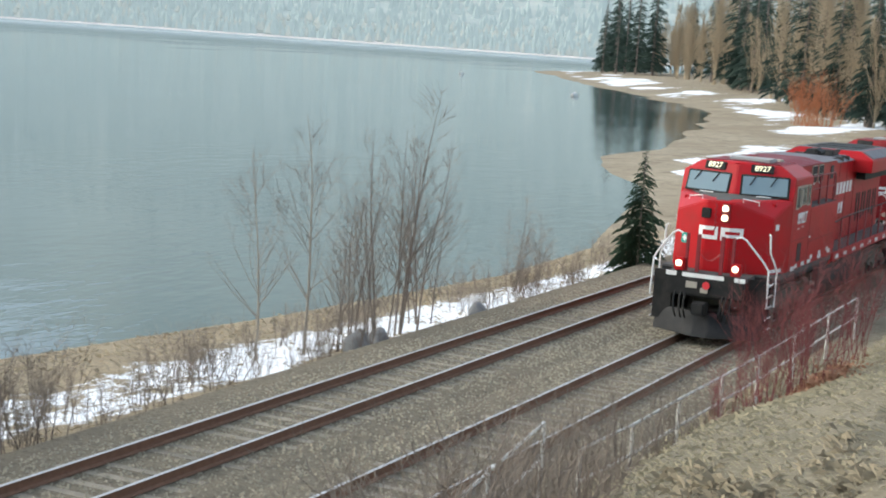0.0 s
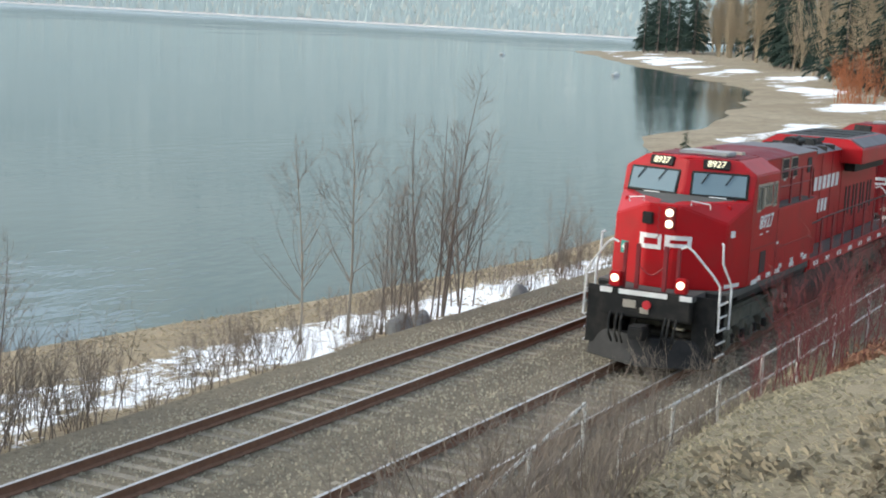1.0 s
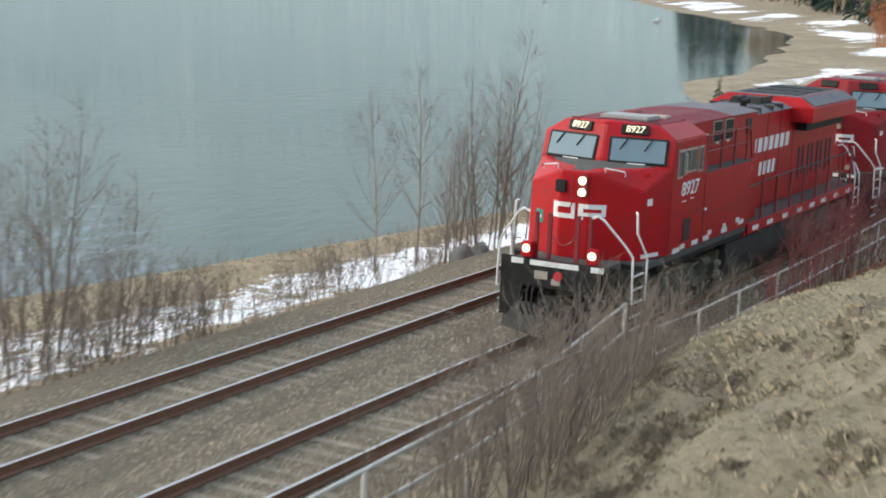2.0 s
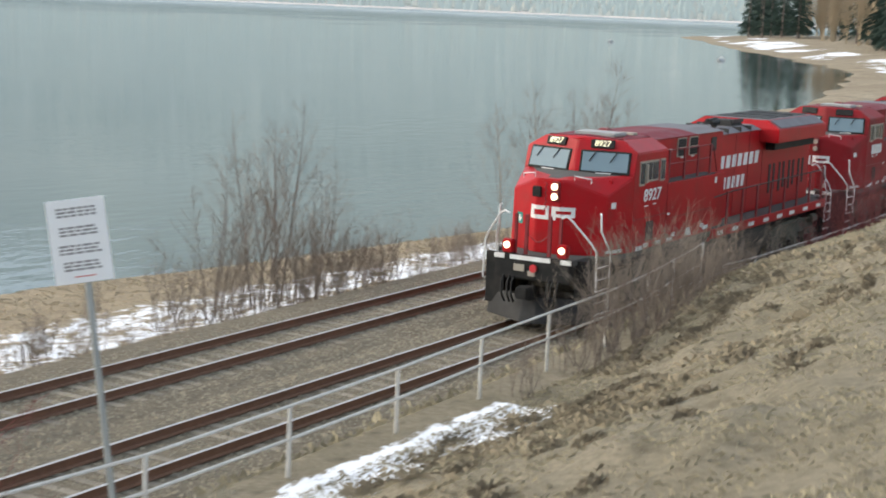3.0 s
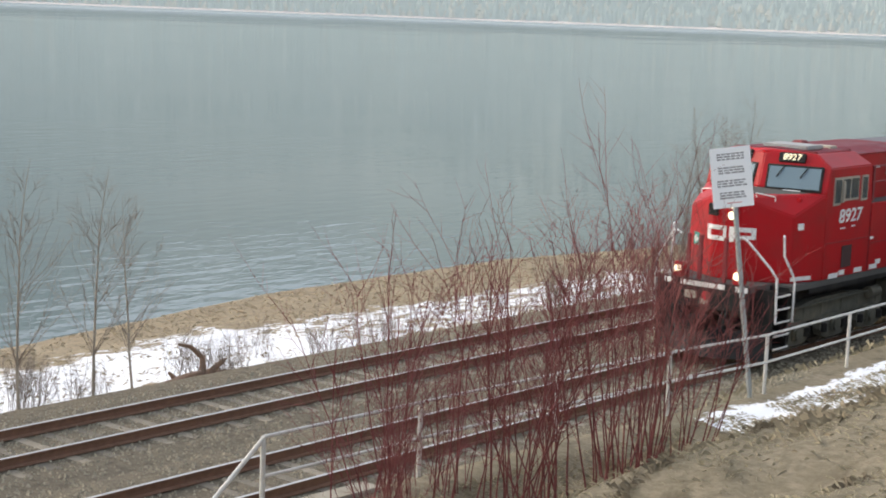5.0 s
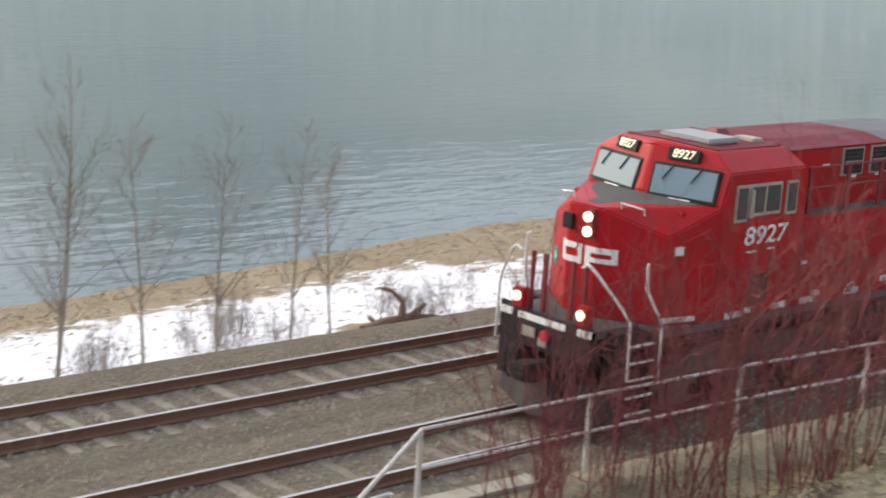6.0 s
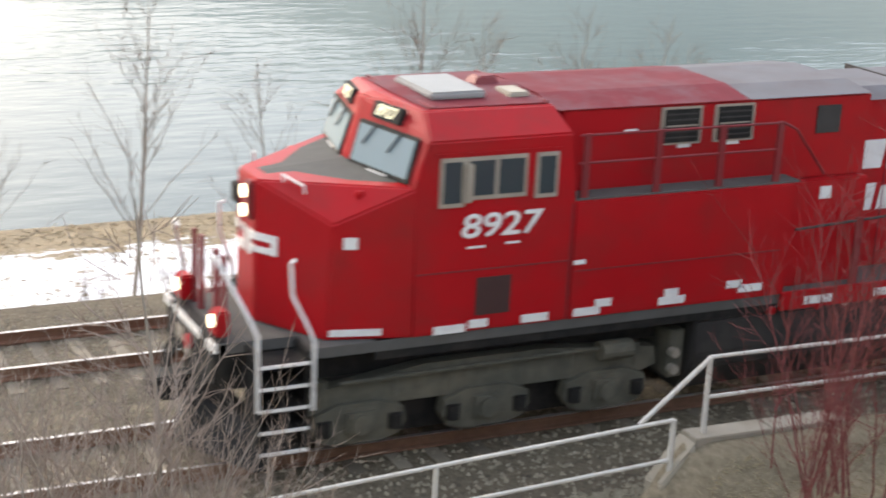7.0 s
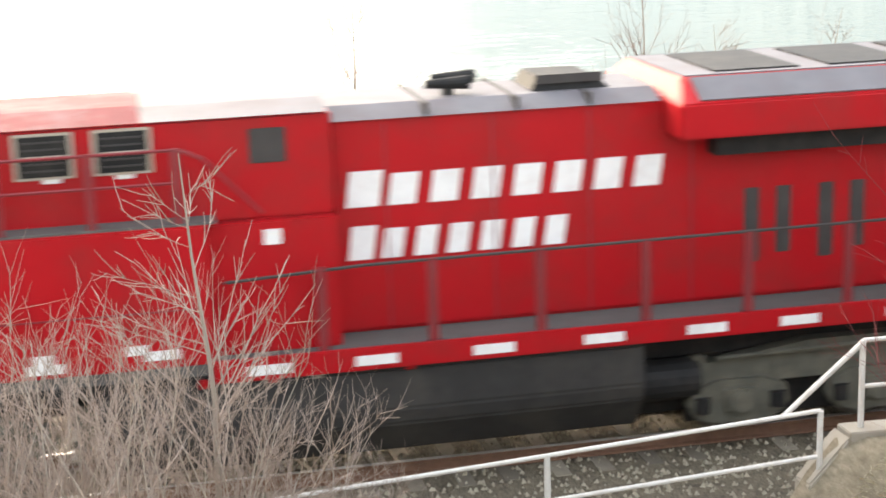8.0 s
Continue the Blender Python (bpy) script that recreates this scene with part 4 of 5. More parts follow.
make_fence("upper_fence", UPPER, "white-painted pipe fence on the bank beside the track")
make_fence("lower_fence", [(-23.0, -4.7, 1.62), (-25.8, -4.25, 1.27), (-28.9, -4.0, 1.0), (-32.0, -3.9, 0.85)], "lower white pipe fence beside the gravel", 1.2)
make_fence("far_fence", [(13.6, -3.6, 1.5), (16.05, -3.6, 1.42), (18.6, -3.6, 1.4), (21.2, -3.65, 1.4), (23.8, -3.7, 1.42), (27, -3.7, 1.42), (30.5, -3.7, 1.45), (34, -3.7, 1.45)], "low white pipe fence below the grass bank")
brace = empty("fence_brace", -22.5, -4.6, 2.28)
part("brace_pipe", tube(bmesh.new(), [(0, 0, 0), (-0.8, 0.15, -0.78)], 0.03, 8), GALV, brace)
tagged(brace, "slanting white pipe joining the two fences", "fence")
kerb = empty("kerb", -22.7, -4.6, 1.0)
xs_ = steps(-22.7, -20.5, 1.1)
for a, b in zip(xs_, xs_[1:]):
    pts = [(x, fence_y(x) + dy, fence_ground(x) + dz) for x in (a + 0.008, b - 0.008) for dy in (-0.16, 0.16) for dz in (-1.5 if a < -10 else -0.7, 0.06)]
    part("kerb_block", hull(bmesh.new(), [Vector(p) - Vector(kerb.location) for p in pts], 0.012), CONCRETE, kerb)
part("end_block", hull(bmesh.new(), [Vector(p) - Vector(kerb.location) for p in ((-23.15, -4.8, -0.4), (-23.15, -4.42, -0.4), (-22.71, -4.8, -0.4), (-22.71, -4.42, -0.4), (-23.15, -4.8, 0.85), (-23.15, -4.42, 0.8), (-22.71, -4.8, 1.33), (-22.71, -4.42, 1.33))], 0.02), CONCRETE, kerb, "sloping concrete wall end")
tagged(kerb, "short weathered concrete kerb under the fence end", "kerb")

# ---- sign ----
sign = empty("sign", -10.75, -4.75, 0.7)
so = Vector(sign.location)
face = Matrix.Translation(Vector((-10.8, -4.0, 4.78)) - so) @ pose(0, 0, 0, 0, 0, -47) @ pose(0, 0, 0, 90, 0, 0) @ pose(0, 0, 0, 0, 0, 8)
part("sign_post", tube(bmesh.new(), [(0, 0, -0.5), Vector((-10.72, -3.97, 4.9)) - so], 0.045, 10), POSTM, sign, "leaning galvanised post")
sheet = part("sign_sheet", box(bmesh.new(), -0.36, 0.36, -0.53, 0.53, -0.006, 0.006, 0.004, face @ pose(0, 0, 0.06)), SIGNWHITE, sign, "white sheet with lines of print")
for i, (zc, w_) in enumerate(((0.37, 0.24), (0.13, 0.23), (-0.1, 0.26), (-0.31, 0.23))):
    for row in (0.045, 0.0, -0.045):
        x = -w_
        rr = random.Random(i * 9 + int(row * 100))
        while x < w_ - 0.04:
            l_w = rr.uniform(0.05, 0.12)
            part("print_bar", box(bmesh.new(), x, min(w_, x + l_w), zc + row - 0.014, zc + row + 0.014, 0, 0.003, 0, face @ pose(0, 0, 0.066)), INK, sheet)
            x += l_w + 0.02
part("print_bar", box(bmesh.new(), -0.12, 0.14, -0.455, -0.44, 0, 0.003, 0, face @ pose(0, 0, 0.066)), mat("red print", (0.6, 0.2, 0.18)), sheet)
tagged(sign, "white notice sign on a leaning post above the fence", "sign")


# ---- plants ----
def add_tube(vs, fs, pts, r0, r1, n=4):
    base = len(vs)
    m = len(pts)
    for i, p in enumerate(pts):
        d = (pts[min(i + 1, m - 1)] - pts[max(i - 1, 0)]).normalized()
        a = d.orthogonal().normalized()
        b = d.cross(a)
        r = r0 + (r1 - r0) * i / (m - 1)
        for k in range(n):
            t = 6.28319 * k / n
            vs.append(p + (a * math.cos(t) + b * math.sin(t)) * r)
    for i in range(m - 1):
        for k in range(n):
            q = base + i * n
            fs.append((q + k, q + (k + 1) % n, q + n + (k + 1) % n, q + n + k))


def limb(rr, p, d, length, bend, up=0.0, n=5):
    pts = [p.copy()]
    d = d.normalized()
    for _ in range(n):
        d = (d + Vector((rr.gauss(0, bend), rr.gauss(0, bend), rr.gauss(0, bend) + up))).normalized()
        pts.append(pts[-1] + d * (length / n))
    return pts


def side_dir(rr, d, spread):
    a = d.orthogonal().normalized()
    a.rotate(Matrix.Rotation(rr.uniform(0, 6.283), 3, d))
    return (d * math.cos(spread) + a * math.sin(spread)).normalized()


def make_shrub(name, seed, stems, h, lean, spread, bark, twig, r0, twigs=7, sub=4, up=0.03):
    rr = random.Random(seed)
    v2, f2, made = [], [], []
    ob = empty(name)
    for _ in range(stems):
        v1, f1 = [], []
        made.append((v1, f1))
        an, le = rr.uniform(0, 6.283), abs(rr.gauss(0, lean))
        d = Vector((math.cos(an) * le, math.sin(an) * le, 1)).normalized()
        L = h * rr.uniform(0.55, 1.0)
        b = Vector((rr.gauss(0, spread), rr.gauss(0, spread), -0.12))
        pts = limb(rr, b, d, L, 0.07, up, 7)
        add_tube(v1, f1, pts, r0 * rr.uniform(0.7, 1.1), r0 * 0.25, 5)
        for _ in range(twigs):
            i = rr.randint(2, 6)
            q = pts[i].lerp(pts[i + 1], rr.random()) if i < 7 else pts[i]
            dd = side_dir(rr, (pts[i + 1] - pts[i]).normalized(), rr.uniform(0.3, 0.8))
            tp = limb(rr, q, dd, L * rr.uniform(0.18, 0.42), 0.1, 0.08, 4)
            add_tube(v2, f2, tp, r0 * 0.38, r0 * 0.14, 3)
            for _ in range(sub):
                j = rr.randint(1, 3)
                q2 = tp[j].lerp(tp[j + 1], rr.random())
                d2 = side_dir(rr, (tp[j + 1] - tp[j]).normalized(), rr.uniform(0.3, 0.9))
                add_tube(v2, f2, limb(rr, q2, d2, L * rr.uniform(0.06, 0.16), 0.1, 0.04, 2), r0 * 0.2, r0 * 0.1, 3)
    for v1, f1 in made:
        pydata("stem", v1, f1, bark, ob)
    tagged(pydata("twig_mass", v2, f2, twig, ob), kind="stuff")
    return ob


def make_tree(name, seed, h, trunks, bark, twig, r0, limbs=26, crown=0.35, up=0.1, spread=0.5, fine=6):
    rr = random.Random(seed)
    v2, f2, made = [], [], []
    ob = empty(name)
    for k in range(trunks):
        v1, f1 = [], []
        made.append((v1, f1))
        an = rr.uniform(0, 6.283)
        le = 0 if k == 0 else rr.uniform(0.03, 0.16)
        b = Vector((0, 0, -0.2)) if k == 0 else Vector((rr.gauss(0, 0.4), rr.gauss(0, 0.4), -0.2))
        L = h * (1 if k == 0 else rr.uniform(0.55, 0.92))
        pts = limb(rr, b, Vector((math.cos(an) * le, math.sin(an) * le, 1)), L, 0.035, 0.02, 10)
        add_tube(v1, f1, pts, r0 * (1 if k == 0 else 0.75), r0 * 0.12, 7)
        for _ in range(limbs):
            u = crown + (0.97 - crown) * rr.random()
            i = min(9, int(u * 10))
            q = pts[i].lerp(pts[i + 1], u * 10 - i)
            dd = side_dir(rr, (pts[i + 1] - pts[i]).normalized(), rr.uniform(0.6, 1.3) * spread)
            tp = limb(rr, q, dd, L * (1.05 - u) * rr.uniform(0.35, 0.6) + 0.02 * L, 0.08, up, 5)
            add_tube(v2, f2, tp, r0 * 0.3 * (1.15 - u), r0 * 0.06, 4)
            for _ in range(fine):
                j = rr.randint(1, 4)
                q2 = tp[j].lerp(tp[j + 1], rr.random())
                d2 = side_dir(rr, (tp[j + 1] - tp[j]).normalized(), rr.uniform(0.3, 0.8))
                add_tube(v2, f2, limb(rr, q2, d2, L * rr.uniform(0.03, 0.09), 0.1, up * 0.6, 3), r0 * 0.11, r0 * 0.06, 3)
    for v1, f1 in made:
        pydata("trunk", v1, f1, bark, ob)
    tagged(pydata("crown", v2, f2, twig, ob), kind="stuff")
    return ob


def make_conifer(name, seed, h, w, bark, needle, whorls=34, boughs=9):
    rr = random.Random(seed)
    v1, f1, v2, f2 = [], [], [], []
    add_tube(v1, f1, [Vector((0, 0, -0.02 * h)), Vector((0, 0, 0.5 * h)), Vector((0, 0, h))], 0.014 * h, 0.002 * h, 7)
    for k in range(whorls):
        u = 0.08 + 0.91 * k / (whorls - 1)
        rad = w * (1 - u) ** 0.85 * rr.uniform(0.75, 1.12) + 0.012 * h
        for j in range(boughs):
            an = rr.uniform(0, 6.283)
            L = rad * rr.uniform(0.55, 1.1)
            o = Vector((math.cos(an), math.sin(an), 0))
            s = Vector((-o.y, o.x, 0))
            z = u * h + rr.uniform(-0.5, 0.5) * h / whorls
            droop = rr.uniform(0.18, 0.5)
            for q in range(4):
                a, c = q / 4, (q + 1.4) / 4
                for sg in (-1, 1):
                    p0 = o * (L * a) + Vector((0, 0, z - droop * L * a * a))
                    p1 = o * (L * c) + s * (sg * L * 0.2 * (1.3 - a) * rr.uniform(0.6, 1.3)) + Vector((0, 0, z - droop * L * c * c - 0.05 * L * rr.random()))
                    p2 = o * (L * (a + 0.12)) + s * (sg * L * 0.02) + Vector((0, 0, z - droop * L * a * a + 0.06 * L))
                    b = len(v2)
                    v2 += [p0, p1, p2]
                    f2.append((b, b + 1, b + 2))
    ob = empty(name)
    pydata("trunk", v1, f1, bark, ob)
    tagged(pydata("crown", v2, f2, needle, ob), kind="stuff")
    return ob


def stand(proto, x, y, s=1.0, rz=None, label="", z=None, tilt=0):
    m = pose(x, y, height(x, y) if z is None else z, tilt, 0, R.uniform(0, 360) if rz is None else rz) @ Matrix.Scale(s, 4)
    ob = copy_thing(proto, m)
    if label:
        tagged(ob, label)
    return ob


def retire(protos):
    for p in protos:
        for c in list(p.children_recursive):
            bpy.data.objects.remove(c)
        bpy.data.objects.remove(p)


BARKGREY = mat("grey-brown bark", (0.16, 0.13, 0.11), 0.9, var=0.3, scale=5)
TWIGGREY = mat("grey-brown twig", (0.2, 0.163, 0.13), 0.9, var=0.3, scale=5)
BARKRED = mat("dark red dogwood bark", (0.15, 0.036, 0.034), 0.75, var=0.35, scale=4)
TWIGRED = mat("red dogwood twig", (0.18, 0.046, 0.043), 0.75, var=0.35, scale=4)
BARKPALE = mat("pale grey bark", (0.36, 0.32, 0.27), 0.85, var=0.25, scale=4)
TWIGPALE = mat("pale brown twig", (0.3, 0.24, 0.2), 0.85, var=0.3, scale=5)
BIRCHM = mat("pale birch bark", (0.27, 0.235, 0.19), 0.85, var=0.25, scale=3)
TWIGTAN = mat("tan twig", (0.34, 0.27, 0.18), 0.9, var=0.25)
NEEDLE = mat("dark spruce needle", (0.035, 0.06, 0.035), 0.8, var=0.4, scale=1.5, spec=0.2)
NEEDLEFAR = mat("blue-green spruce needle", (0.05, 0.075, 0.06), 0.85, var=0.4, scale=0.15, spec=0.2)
ORANGE = mat("orange willow twig", (0.42, 0.16, 0.07), 0.9, var=0.25)

# red dogwood thickets on the bank
dog = [make_shrub("dogwood_shrub", 40 + k, 16, 4.0, 0.22, 0.34, BARKRED, TWIGRED, 0.0145, 9, 4) for k in range(4)]
for p in dog:
    tagged(p, "bare dark red dogwood shrub on the bank", "shrub", "dogwood shrubs")
for x, y, s in ((-20.2, -6.6, 0.95), (-18.9, -6.2, 1.0), (-17.8, -6.7, 1.05), (-17.0, -6.2, 1.0), (-16.2, -6.6, 0.9), (-21.6, -6.2, 0.95), (-22.3, -6.6, 0.6),
                (-19.6, -5.2, 0.5)):
    stand(dog[R.randrange(4)], x, y, s)
for x, y, s in ((18.2, -4.4, 0.5), (19.6, -4.7, 0.6), (21.0, -4.6, 0.7), (22.4, -4.9, 0.7), (24.0, -4.6, 0.75), (26, -5.0, 0.8)):
    stand(dog[R.randrange(4)], x, y, s, label="bare reddish-brown shrub beside the fence")

# grey thickets between bank and fence
grey = [make_shrub("grey_shrub", 60 + k, 16, 1.9, 0.3, 0.3, BARKGREY, TWIGGREY, 0.012, 8, 4) for k in range(4)]
for p in grey:
    tagged(p, "bare grey-brown shrub of fine twigs by the fence", "shrub", "grey shrubs")
for x, y, s in ((2.6, -5.4, 1.15), (3.4, -5.2, 1.2), (4.2, -5.3, 1.25), (5.0, -5.1, 1.25), (5.8, -5.2, 1.3), (6.6, -4.9, 1.3), (7.4, -5.1, 1.25), (8.2, -4.7, 1.15), (9.0, -4.8, 1.05), (10.0, -4.3, 0.9), (11.2, -4.2, 0.9), (13.0, -4.1, 1.0), (14.5, -4.1, 1.0), (16.2, -4.2, 1.0), (17.6, -4.2, 0.9), (1.8, -5.2, 0.8), (-0.5, -5.1, 0.6), (9.5, -3.3, 0.7), (12.2, -3.2, 0.7), (15, -3.1, 0.7)):
    stand(grey[R.randrange(4)], x, y, s)
# shoreline brush
for k in range(64):
    x = -8 + 62 * R.random() ** 0.9
    y = 7.3 + R.random() ** 1.5 * 3.5
    stand(grey[R.randrange(4)], x, y, R.uniform(0.45, 0.95) * (1.0 if x > 10 else 0.8), label="bare brown brush along the snowy shore")
for k in range(30):
    stand(grey[R.randrange(4)], R.uniform(-32, -8), 7.2 + 2.6 * R.random(), R.uniform(0.3, 0.7), label="small bare brown brush poking from the snow")
for x, y, s in ((14.6, 8.4, 1.25), (15.6, 8.0, 1.2), (13.4, 8.6, 1.15), (9.2, 8.6, 1.2), (10.6, 9.0, 1.3), (11.8, 8.8, 1.4), (12.9, 8.6, 1.3), (7.4, 9.2, 1.2)):
    stand(grey[R.randrange(4)], x, y, s, label="tall bare brown brush along the shore")

# pale thicket in front of the lower fence
pale = [make_shrub("pale_shrub", 80 + k, 19, 2.8, 0.42, 0.22, BARKPALE, TWIGPALE, 0.013, 10, 6) for k in range(3)]
for p in pale:
    tagged(p, "bare pale grey shrub with tangled twigs", "shrub", "pale shrubs")
for x, y, s in ((-30.1, -6.3, 1.15), (-30.9, -6.0, 1.05), (-29.3, -6.1, 0.95), (-28.5, -5.6, 0.75), (-31.8, -6.4, 1.1), (-27.8, -5.5, 0.5), (-30.4, -5.4, 0.9), (-32.6, -6.2, 0.8)):
    stand(pale[R.randrange(3)], x, y, s)
sap = make_tree("young_birch", 91, 4.6, 1, BIRCHM, TWIGPALE, 0.045, 30, 0.3, 0.05, 0.95, 7)
sap.matrix_basis = pose(-29.2, -5.3, height(-29.2, -5.3), 0, 0, 40)
tagged(sap, "slender young birch rising from the thicket", "tree")

# shore trees
alder = [make_tree("alder_tree", 100 + k, 7.0, 4, BARKGREY, TWIGGREY, 0.046, 25, 0.16, 0.08, 0.7, 6) for k in range(3)]
for p in alder:
    tagged(p, "bare grey alder with several upright stems", "tree", "shore trees")
for x, y, s in ((32.3, 8.6, 1.0), (31.2, 8.8, 0.85), (33.8, 8.8, 0.72), (29.6, 8.6, 0.72), (28.4, 8.5, 0.55)):
    stand(alder[R.randrange(3)], x, y, s)
for x, y, s in ((12.4, 9.4, 0.86), (10.8, 9.3, 0.8), (9.2, 9.4, 0.66), (14.6, 9.4, 0.6), (43, 9.5, 0.5), (44.5, 9.2, 0.4)):
    stand(alder[R.randrange(3)], x, y, s, label="small bare alder in the shore brush")
birch = [make_tree("birch_tree", 120 + k, 6.4, 1, BIRCHM, TWIGGREY, 0.045, 30, 0.2, 0.06, 0.7, 7) for k in range(2)]
for p in birch:
    tagged(p, "slender bare pale birch on the shore", "tree", "shore trees")
for x, y, s, k in ((27.6, 9.0, 1.0, 0), (26.2, 9.6, 0.85, 1), (-15.7, 7.5, 0.8, 0), (-14.5, 7.7, 0.7, 1), (-21.0, 7.4, 1.0, 0), (-19.1, 7.5, 0.8, 1), (-17.2, 7.9, 0.85, 0), (-20.3, 8.6, 0.6, 1), (-26.1, 7.5, 0.95, 0), (-23.4, 8.0, 0.7, 1), (-30.3, 8.0, 0.75, 1), (-31.6, 8.4, 0.8, 0), (-32.6, 8.8, 0.7, 1), (-28.4, 8.2, 0.6, 0)):
    stand(birch[k], x, y, s)
spruce = make_conifer("spruce_tree", 7, 4.9, 1.4, BARKGREY, NEEDLE, 30, 14)
spruce.matrix_basis = pose(48.2, 6.9, -0.95)
tagged(spruce, "young dark green spruce beside the track", "tree")

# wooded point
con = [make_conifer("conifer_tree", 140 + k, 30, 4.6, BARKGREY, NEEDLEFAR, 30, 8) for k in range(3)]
for p in con:
    tagged(p, "tall dark conifer on the wooded point", "tree", "trees on the point")
bare = [make_tree("bare_tree", 150 + k, 24, 2, TWIGTAN, TWIGTAN, 0.26, 46, 0.12, 0.12, 0.45, 9) for k in range(3)]
for p in bare:
    tagged(p, "tall bare tan deciduous tree on the point", "tree", "trees on the point")
for k in range(170):
    u = R.random()
    az = 70.4 + 0.3 * R.random() + 12 * u
    d = lerp(az, [70, 72.3, 74.4, 76.9, 79.1, 83], [560, 520, 430, 300, 235, 170]) * (1 + 0.02 + 0.25 * R.random() ** 2)
    x, y = -9 + d * math.sin(radians(az)), -11.5 + d * math.cos(radians(az))
    gap = 72.2 < az < 73.9
    if gap and R.random() < 0.7:
        stand(bare[R.randrange(3)], x, y, R.uniform(0.55, 0.95) * min(1, d / 420))
    elif R.random() < (0.95 if az < 72.2 else 0.38):
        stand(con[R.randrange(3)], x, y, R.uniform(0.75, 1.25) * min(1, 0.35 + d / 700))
    else:
        stand(bare[R.randrange(3)], x, y, R.uniform(0.7, 1.15) * min(1, 0.35 + d / 600))
will = make_shrub("willow_shrub", 170, 60, 6.5, 0.35, 1.6, ORANGE, ORANGE, 0.05, 9, 5)
tagged(will, "orange-twigged willow shrub at the wood's edge", "shrub")
will.matrix_basis = pose(213, 37, height(213, 37))
retire(dog + grey + pale + alder + birch + con + bare)


# ---- small things ----
def boulder(x, y, z, r, seed, label):
    bm = bmesh.new()
    bmesh.ops.create_icosphere(bm, subdivisions=3, radius=r)
    for v in bm.verts:
        k = noise.noise(v.co / r * 1.2 + Vector((seed, 0, 0)))
        v.co *= 1 + 0.3 * k
        v.co.z *= 1.15
    ob = part("boulder", bm, ROCK)
    ob.location = (x, y, z)
    tagged(ob, label, "rock")


boulder(28.5, 7.9, height(28.5, 7.9) + 0.15, 0.38, 1, "grey boulder half buried in the snow")
boulder(30.0, 8.1, height(30, 8.1) + 0.1, 0.3, 5, "brownish boulder in the snow")
boulder(34.0, 7.0, height(34, 7.0) + 0.1, 0.26, 8, "dark boulder beside the far track")
log = empty("driftwood", -12.4, 8.0, height(-12.4, 8.0))
DRIFT = mat("weathered driftwood", (0.2, 0.13, 0.09), 0.95, var=0.35, bump=0.5)
part("log", tube(bmesh.new(), [(-1.1, -0.15, 0.12), (-0.4, 0, 0.2), (0.3, 0.05, 0.22), (1.2, 0.1, 0.1)], 0.16, 9, 0.07), DRIFT, log)
for k, p in enumerate(([(0.1, 0, 0.2), (0.15, 0.1, 0.6), (-0.1, 0.2, 0.85), (-0.45, 0.2, 0.95)], [(0.2, 0, 0.2), (0.5, -0.1, 0.45), (0.75, 0, 0.5)], [(-0.6, 0, 0.15), (-0.8, 0.1, 0.4)])):
    part("root", tube(bmesh.new(), p, 0.09, 7, 0.03), DRIFT, log)
tagged(log, "brown driftwood stump lying on the snow", "driftwood")
for x, y in ((284, 98), (287.5, 99), (395, 172)):
    fl = empty("float_marker", x, y, -1.7)
    part("float", hull(bmesh.new(), [(-0.9, -0.4, -0.05), (0.9, -0.4, -0.05), (-0.9, 0.4, -0.05), (0.9, 0.4, -0.05), (-1.1, -0.3, 0.45), (1.1, -0.3, 0.45), (-1.1, 0.3, 0.45), (1.1, 0.3, 0.45)], 0.08), WHITE, fl)
    part("fin", B(-0.15, 0.15, -0.1, 0.1, 0.4, 0.8, 0.04), WHITE, fl)
    tagged(fl, "small white float on the lake", "float", "floats on the lake")
LEAF = mat("brown dead leaves", (0.26, 0.13, 0.075), 0.9, var=0.4, scale=9)


def flakes(name, count, place, size, material, label, category, flat=0.5, seed=1, thin=True):
    """Many small bent leaves or blades as one object."""
    rr = np.random.RandomState(seed)
    vs, fs = [], []
    k = 0
    while k < count:
        p = place(rr)
        if p is None:
            continue
        an, tl, L = rr.uniform(0, 6.283), rr.uniform(0.05, flat), size * rr.uniform(0.5, 1.3)
        o = (math.cos(an), math.sin(an))
        w = L * 0.035 if thin else L * 0.35
        x, y, z = p
        b = len(vs)
        vs += [(x - o[1] * w, y + o[0] * w, z), (x + o[1] * w, y - o[0] * w, z), (x + o[0] * L * 0.6, y + o[1] * L * 0.6, z + L * tl), (x + o[0] * L, y + o[1] * L, z + L * tl * rr.uniform(0.4, 1.1))]
        fs += [(b, b + 1, b + 2), (b, b + 2, b + 3)]
        k += 1
    return tagged(pydata(name, vs, fs, material), label, category, kind="stuff")


flakes("leaf_litter", 900, lambda r: (lambda x, y: (x, y, height(x, y) + abs(r.normal(0, 0.12))))(23.3 + r.normal(0, 0.7), -4.9 + r.normal(0, 0.35)), 0.1, LEAF, "heap of curled brown dead leaves", "leaves", 1.2, 2, False)
BLADE = mat("dry straw blade", (0.33, 0.29, 0.195), 0.9, var=0.4, scale=0.8)
BLADE2 = mat("dry tan shore blade", (0.39, 0.325, 0.22), 0.9, var=0.4, scale=0.8)


def on_bank(r):
    x = r.uniform(-36, 30)
    y = -5.2 - 11 * r.random_sample() ** 1.3
    if noise.noise((x * 0.9, y * 0.9, 5)) < r.uniform(-0.6, 0.35):
        return None
    return (x, y, height(x, y))


